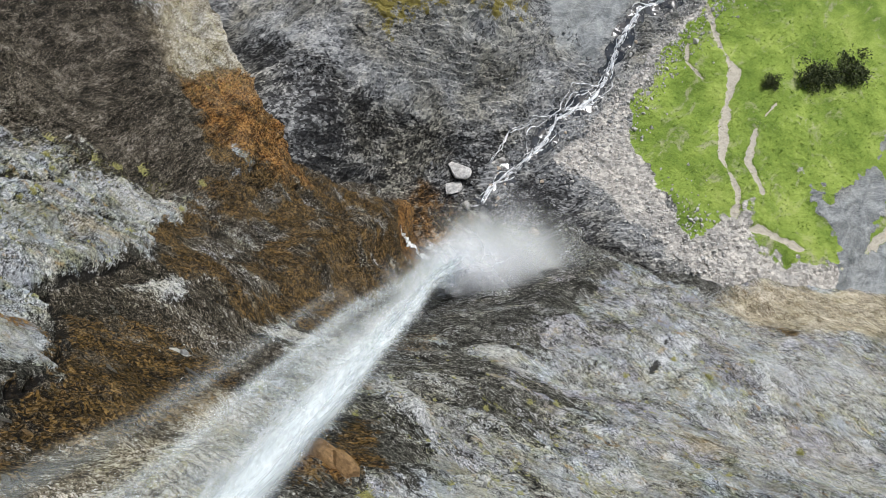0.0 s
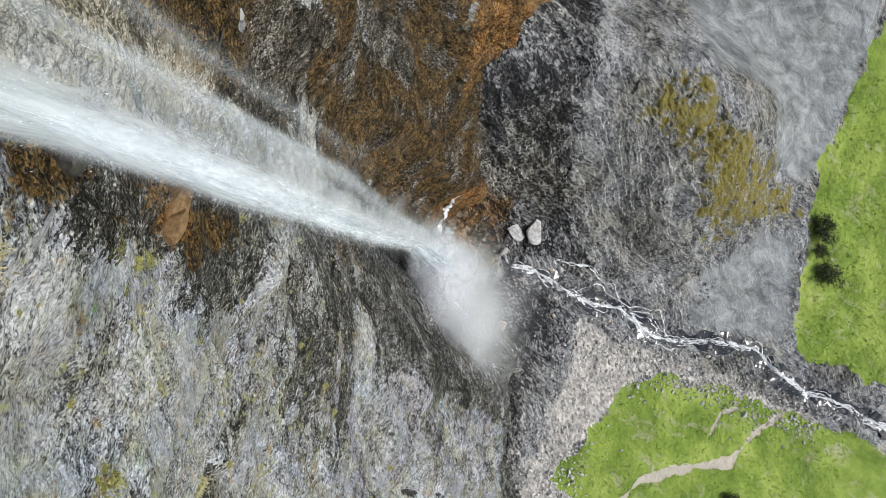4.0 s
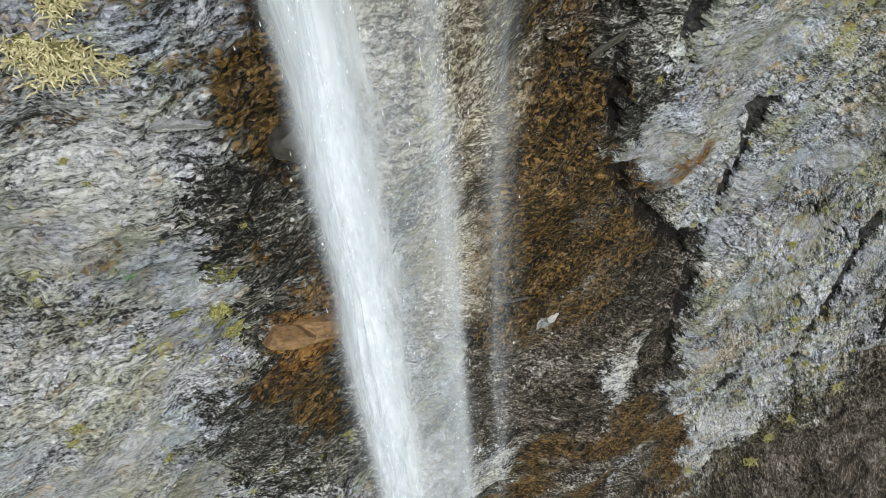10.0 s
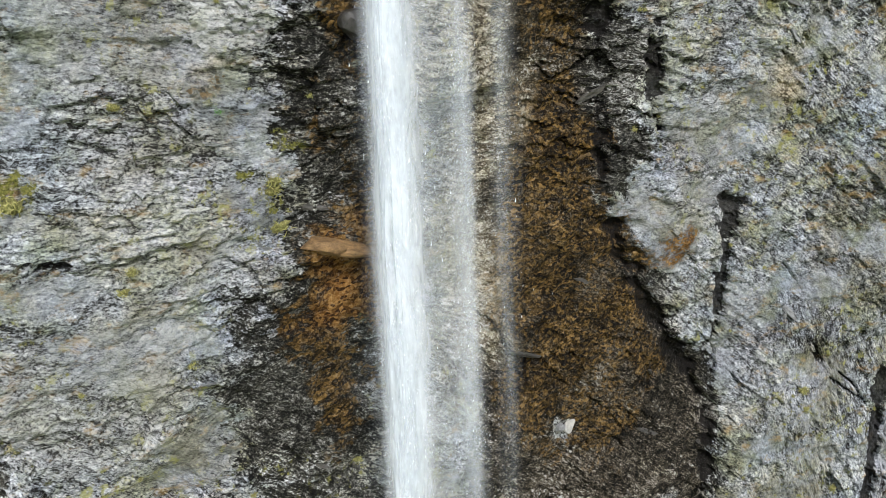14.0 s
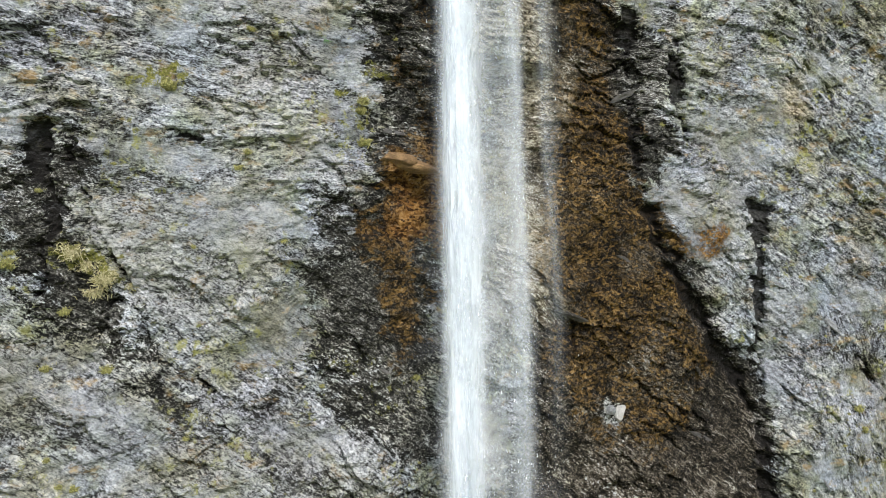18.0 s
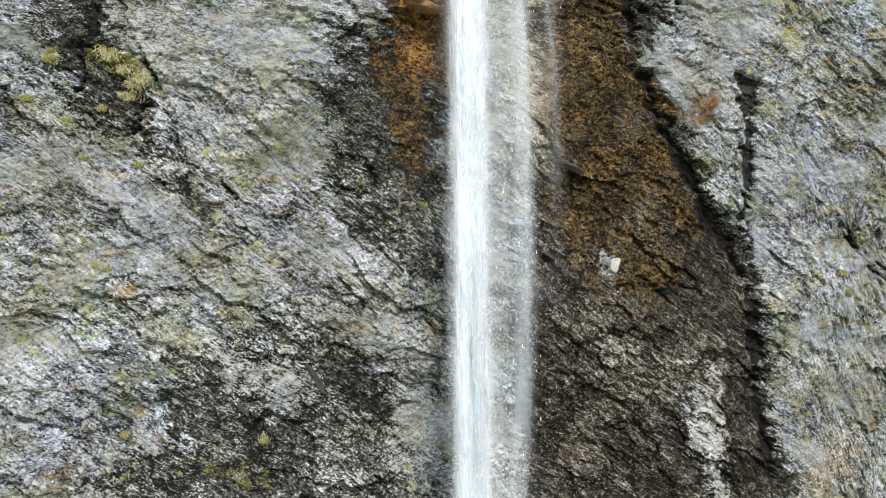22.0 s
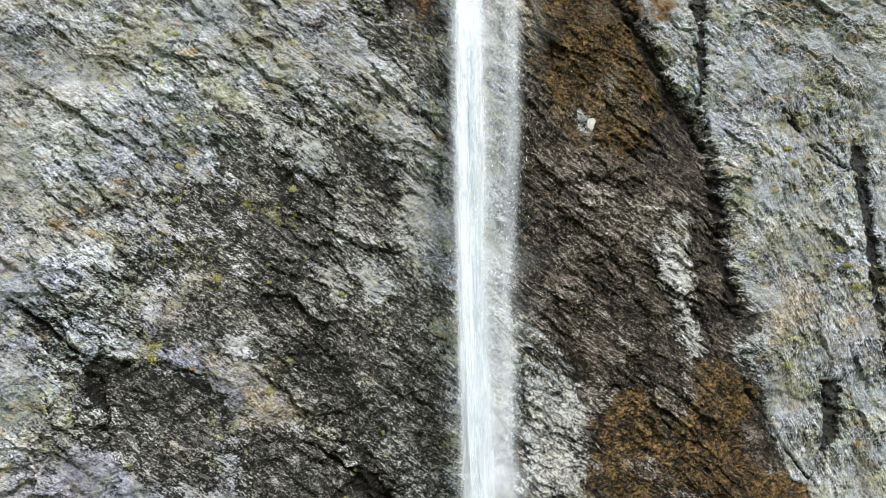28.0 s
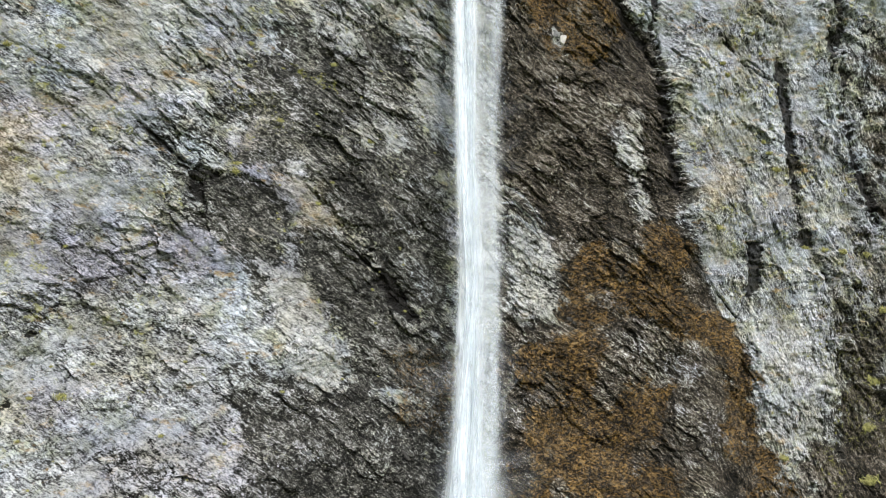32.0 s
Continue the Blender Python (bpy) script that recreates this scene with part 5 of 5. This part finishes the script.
# split plates standing proud of the face
dry_slabs = [slab_mesh("slab", 40 + i, STONE_GREY) for i in range(4)]
wet_slabs = [slab_mesh("slab", 60 + i, STONE_WET) for i in range(3)]
rust_slabs = [slab_mesh("slab", 70 + i, STONE_RUST) for i in range(2)]
r = np.random.RandomState(9)
made = 0
while made < 290:
    x, z = r.uniform(-19, 24), r.uniform(41, 87)
    if -1.4 < x < 2.2:
        continue
    p, nn, (i, j) = on_cliff(x, z)
    kinds = rust_slabs if rust[i, j] > 0.6 else wet_slabs if dark[i, j] > 0.5 else dry_slabs
    if nn.y > 0:
        nn = -nn
    a = dip[i, j] + r.normal() * 0.2
    tangent = Vector((math.cos(a), 0, math.sin(a)))
    tangent = (tangent - nn * tangent.dot(nn)).normalized()
    up = nn.cross(tangent)
    tilt = Matrix((tangent, up, nn)).transposed().to_4x4()
    s = r.uniform(0.12, 0.34) * (1.4 if r.uniform() < 0.12 else 1)
    ob = new("slab", kinds[r.randint(len(kinds))])
    ob.parent = cliff
    ob.matrix_basis = Matrix.Translation(p - nn * 0.02) @ tilt @ pose(0, 0, 0, r.uniform(-10, 6), r.uniform(-5, 5), 0) @ Matrix.Diagonal((s * r.uniform(1.0, 1.9), s, s * 0.9, 1))
    made += 1


# chunks that stand out of the wet face
for x, z, sx, sy, sz, m in ((5.5, 66.7, 0.3, 0.25, 0.5, STONE_PALE), (5.0, 66.9, 0.3, 0.2, 0.25, STONE_GREY), (-1.75, 82.2, 0.5, 0.4, 0.6, STONE_WET), (-2.5, 76.4, 1.25, 0.5, 0.3, STONE_ORANGE), (-2.9, 76.6, 0.7, 0.4, 0.36, STONE_ORANGE)):
    p, nn, _ = on_cliff(x, z)
    ob = new("rock_block", rock_mesh("rock_block", int(abs(10 * x) + z), 0.9, m))
    ob.parent = cliff
    ob.matrix_basis = Matrix.Translation(p) @ pose(0, 0, 0, 4, 6, 3) @ Matrix.Diagonal((sx, sy, sz, 1))


# ---- plants ----
def tuft_mesh(name, seed, blades, length, material, droop):
    r = np.random.RandomState(seed)
    V, F = [], []
    for _ in range(blades):
        a, t = r.uniform(0, 6.283), r.uniform(0.1, 1.0)
        L = length * r.uniform(0.5, 1.1)
        root = np.array([0.5 * r.normal() * length, 0.5 * r.normal() * length, 0])
        out_ = np.array([math.cos(a), math.sin(a), 0])
        side_ = np.array([-math.sin(a), math.cos(a), 0]) * 0.045 * length
        tip = root + out_ * L * t + np.array([0, 0, L * (1 - droop * t)])
        mid = root + out_ * L * t * 0.4 + np.array([0, 0, L * 0.62])
        k = len(V)
        V += [root - side_, root + side_, mid + side_ * 0.8, mid - side_ * 0.8, tip]
        F += [(k, k + 1, k + 2, k + 3), (k + 3, k + 2, k + 4)]
    me = bpy.data.meshes.new(name)
    me.from_pydata([tuple(v) for v in V], [], F)
    me.materials.append(material)
    return me


def cushion_mesh(name, seed):
    bm = bmesh.new()
    bmesh.ops.create_icosphere(bm, subdivisions=3, radius=1)
    for v in bm.verts:
        v.co *= 1 + 0.7 * noise.noise(v.co * 1.7 + Vector((seed, 3, 0))) + 0.4 * noise.noise(v.co * 5 + Vector((seed, 0, 0)))
        v.co.z *= 0.45
    me = bpy.data.meshes.new(name)
    bm.to_mesh(me)
    bm.free()
    me.materials.append(MOSS)
    return me


green_tufts = [tuft_mesh("blades", 80 + i, 110, 1.0, BLADE_GREEN, 0.5) for i in range(3)]
straw_tufts = [tuft_mesh("blades", 90 + i, 260, 1.0, BLADE_STRAW, 0.9) for i in range(2)]
cushions = [cushion_mesh("cushion", 1.5 + 2 * i) for i in range(3)]
fresh = tuft_mesh("leaves", 99, 40, 1.0, LEAF_BRIGHT, 0.8)


def rooted(name, x, z, size, cushion, blades, label, category, group, r):
    """A plant in a crack: a cushion of moss with blades standing out of it."""
    p, nn, _ = on_cliff(x, z)
    if nn.y > 0:
        nn = -nn
    grow = (nn + Vector((0, 0, 0.9))).normalized()
    base = new(name)
    base.matrix_basis = Matrix.Translation(p)
    tagged(base, label, category, group)
    if cushion is not None:
        c = new("cushion", cushion)
        c.parent = base
        c.matrix_basis = nn.to_track_quat("Z", "Y").to_matrix().to_4x4() @ Matrix.Diagonal((size * 0.5 * r.uniform(0.8, 1.5), size * 0.4, size * 0.4, 1))
    if blades is not None:
        b = new("grass_clump", blades)
        b.parent = base
        tagged(b, kind="stuff")
        b.matrix_basis = grow.to_track_quat("Z", "Y").to_matrix().to_4x4() @ pose(0, 0, 0, 0, 0, r.uniform(0, 360)) @ Matrix.Diagonal((size * 0.7, size * 0.7, size * 0.55, 1))
    return base


r = np.random.RandomState(21)
for x, z, s in ((-4.6, 85.6, 0.5), (-4.2, 85.4, 0.6), (-4.4, 85.3, 0.5), (-3.9, 86.3, 0.45), (-3.6, 85.2, 0.3), (-11.9, 73.9, 0.42), (-11.5, 73.6, 0.4), (-11.0, 73.2, 0.36), (-10.6, 72.9, 0.28), (-11.2, 73.1, 0.4), (-11.5, 72.7, 0.4)):
    rooted("grass_tuft", x, z, s, cushions[r.randint(3)], straw_tufts[r.randint(2)], "yellowed grass tuft hanging from a rock ledge", "grass tuft", "grass tufts on the cliff", r)
rooted("leafy_plant", -5.15, 80.45, 0.16, None, fresh, "small bright green plant rooted in grey rock", "plant", "", r)
for x, z, s in ((-12.1, 72.2, 0.22), (-13.4, 73.9, 0.2), (-12.5, 70.7, 0.22), (-11, 70.5, 0.25), (-13.9, 72.4, 0.25), (-11.7, 67.4, 0.2), (-4, 78.5, 0.3), (-7.4, 76.8, 0.2), (-2.4, 69.3, 0.25), (16.2, 66.2, 0.3), (16.8, 60.8, 0.25), (-20, 59.9, 0.3), (-18.3, 60.2, 0.3), (-11.3, 55.9, 0.3), (-11.3, 62.4, 0.25), (-5.5, 57.9, 0.22), (-7.4, 61.8, 0.25), (18.5, 60.8, 0.28), (-9.6, 78.8, 0.45), (-13.4, 73.7, 0.3), (-14.8, 71.9, 0.3), (-4.1, 78.2, 0.3), (-4, 77.2, 0.34), (-7.4, 80.7, 0.2), (-7.7, 76.3, 0.24), (-6.4, 74, 0.2), (16.4, 65.3, 0.3), (18.6, 60, 0.3), (-7.8, 54.4, 0.25), (-11.3, 55.5, 0.3), (-9.6, 58.3, 0.3), (-11.3, 61.1, 0.3)):
    rooted("moss_patch", x, z, s, cushions[r.randint(3)], green_tufts[r.randint(3)], "olive moss cushion with short grass on rock", "moss", "moss patches on the cliff", r)
for x, z, s in ((20.6, 54, 0.4), (21.6, 53.9, 0.45), (22.6, 53.7, 0.35), (24.6, 53.7, 0.4), (23.8, 46, 0.6), (23.1, 43.3, 0.5), (22.6, 40.4, 0.7), (17.7, 41.6, 0.4), (19.3, 37.3, 0.5), (25, 50.2, 0.6), (19, 58.9, 0.4), (14.9, 55, 0.4), (-18.5, 42.8, 0.4), (-23.6, 41.5, 0.5), (-28.2, 48.2, 0.5), (-21, 44, 0.4), (-16, 45.5, 0.35)):
    rooted("grass_tuft", x, z, s, cushions[r.randint(3)], green_tufts[r.randint(3)], "fresh green grass tuft on a rock ledge", "grass tuft", "green tufts on the cliff", r)
made = 0
while made < 210:
    x, z = r.uniform(-20, 24), r.uniform(42, 86)
    p, nn, (i, j) = on_cliff(x, z)
    if rust[i, j] > 0.3 or (-2 < x < 4) or brown[i, j] > 0.4:
        continue
    rooted("moss_patch", x, z, r.uniform(0.05, 0.16), cushions[r.randint(3)], green_tufts[r.randint(3)], "small olive moss cushion in a rock crack", "moss", "moss patches on the cliff", r)
    made += 1


def shrub(x, y, size, seed, label):
    """A low mountain shrub: a forked stem and a ragged crown of leaf sprays."""
    r = np.random.RandomState(seed)
    base = new("shrub")
    base.matrix_basis = Matrix.Translation(on_ground(x, y))
    tagged(base, label, "shrub", "shrubs on the meadow")
    bm = bmesh.new()
    tips = []
    for k in range(7):
        a = k * 0.9 + r.uniform(-0.3, 0.3)
        d = Vector((math.cos(a) * 0.8, math.sin(a) * 0.8, 0.9)) * size * r.uniform(0.5, 0.8)
        m = (d / 2).to_4d()
        q = d.to_track_quat("Z", "Y").to_matrix().to_4x4()
        bmesh.ops.create_cone(bm, cap_ends=True, segments=6, radius1=0.07 * size, radius2=0.02 * size, depth=d.length, matrix=Matrix.Translation(d / 2) @ q)
        tips.append(d)
    part("trunk", bm, BARK, base)
    V, F = [], []
    for k in range(34):
        c = Vector(tips[k % 7]) * r.uniform(0.6, 1.25) + Vector(r.normal(size=3)) * 0.22 * size
        c.z = max(c.z, 0.15 * size)
        for _ in range(46):
            o = np.array(c) + r.normal(size=3) * size * 0.16 * np.array([1, 1, 0.7])
            a = r.normal(size=3)
            b = r.normal(size=3)
            a *= 0.085 * size / np.linalg.norm(a)
            b *= 0.05 * size / np.linalg.norm(b)
            i = len(V)
            V += [o - a, o + b, o + a, o - b]
            F.append((i, i + 1, i + 2, i + 3))
    crown = soup("crown", np.array(V), F, LEAF_DARK)
    crown.parent = base
    return base


for i, (x, y, s) in enumerate(((-15.1, -55, 1.5), (-19.1, -60.6, 2.6), (-22.7, -66.6, 2.8), (-21, -63, 2.0), (26, -51.8, 2.1), (20.5, -55.5, 2.0), (23, -53, 1.1), (-40, -66, 2.2))):
    shrub(x, y, s, 200 + i, "dark green mountain shrub standing on the meadow")

# short grass that roughens the meadow and the mossy rim
r = np.random.RandomState(31)
V, F = [], []
tries = 0
while len(F) < 15000 and tries < 90000:
    tries += 1
    x, y = r.uniform(-46, 50), r.uniform(-72, -18)
    i, j = int(np.searchsorted(gy, y)), int(np.searchsorted(gx, x))
    if meadow[i, j] * (1 - trail[i, j]) < 0.7:
        continue
    p = np.array([x, y, GZ[i, j]])
    for _ in range(3):
        a = r.uniform(0, 6.283)
        L = r.uniform(0.12, 0.34)
        o = np.array([math.cos(a), math.sin(a), 0])
        q = p + np.array([r.normal() * 0.1, r.normal() * 0.1, 0])
        k = len(V)
        V += [q - 0.06 * o, q + 0.06 * o, q + np.array([o[1], -o[0], 0]) * L * 0.7 + [0, 0, L]]
        F.append((k, k + 1, k + 2))
tagged(soup("meadow_grass", np.array(V), F, leafy("meadow_blades", (0.1, 0.18, 0.02), (0.3, 0.4, 0.06))), "short green meadow grass", "grass", kind="stuff")
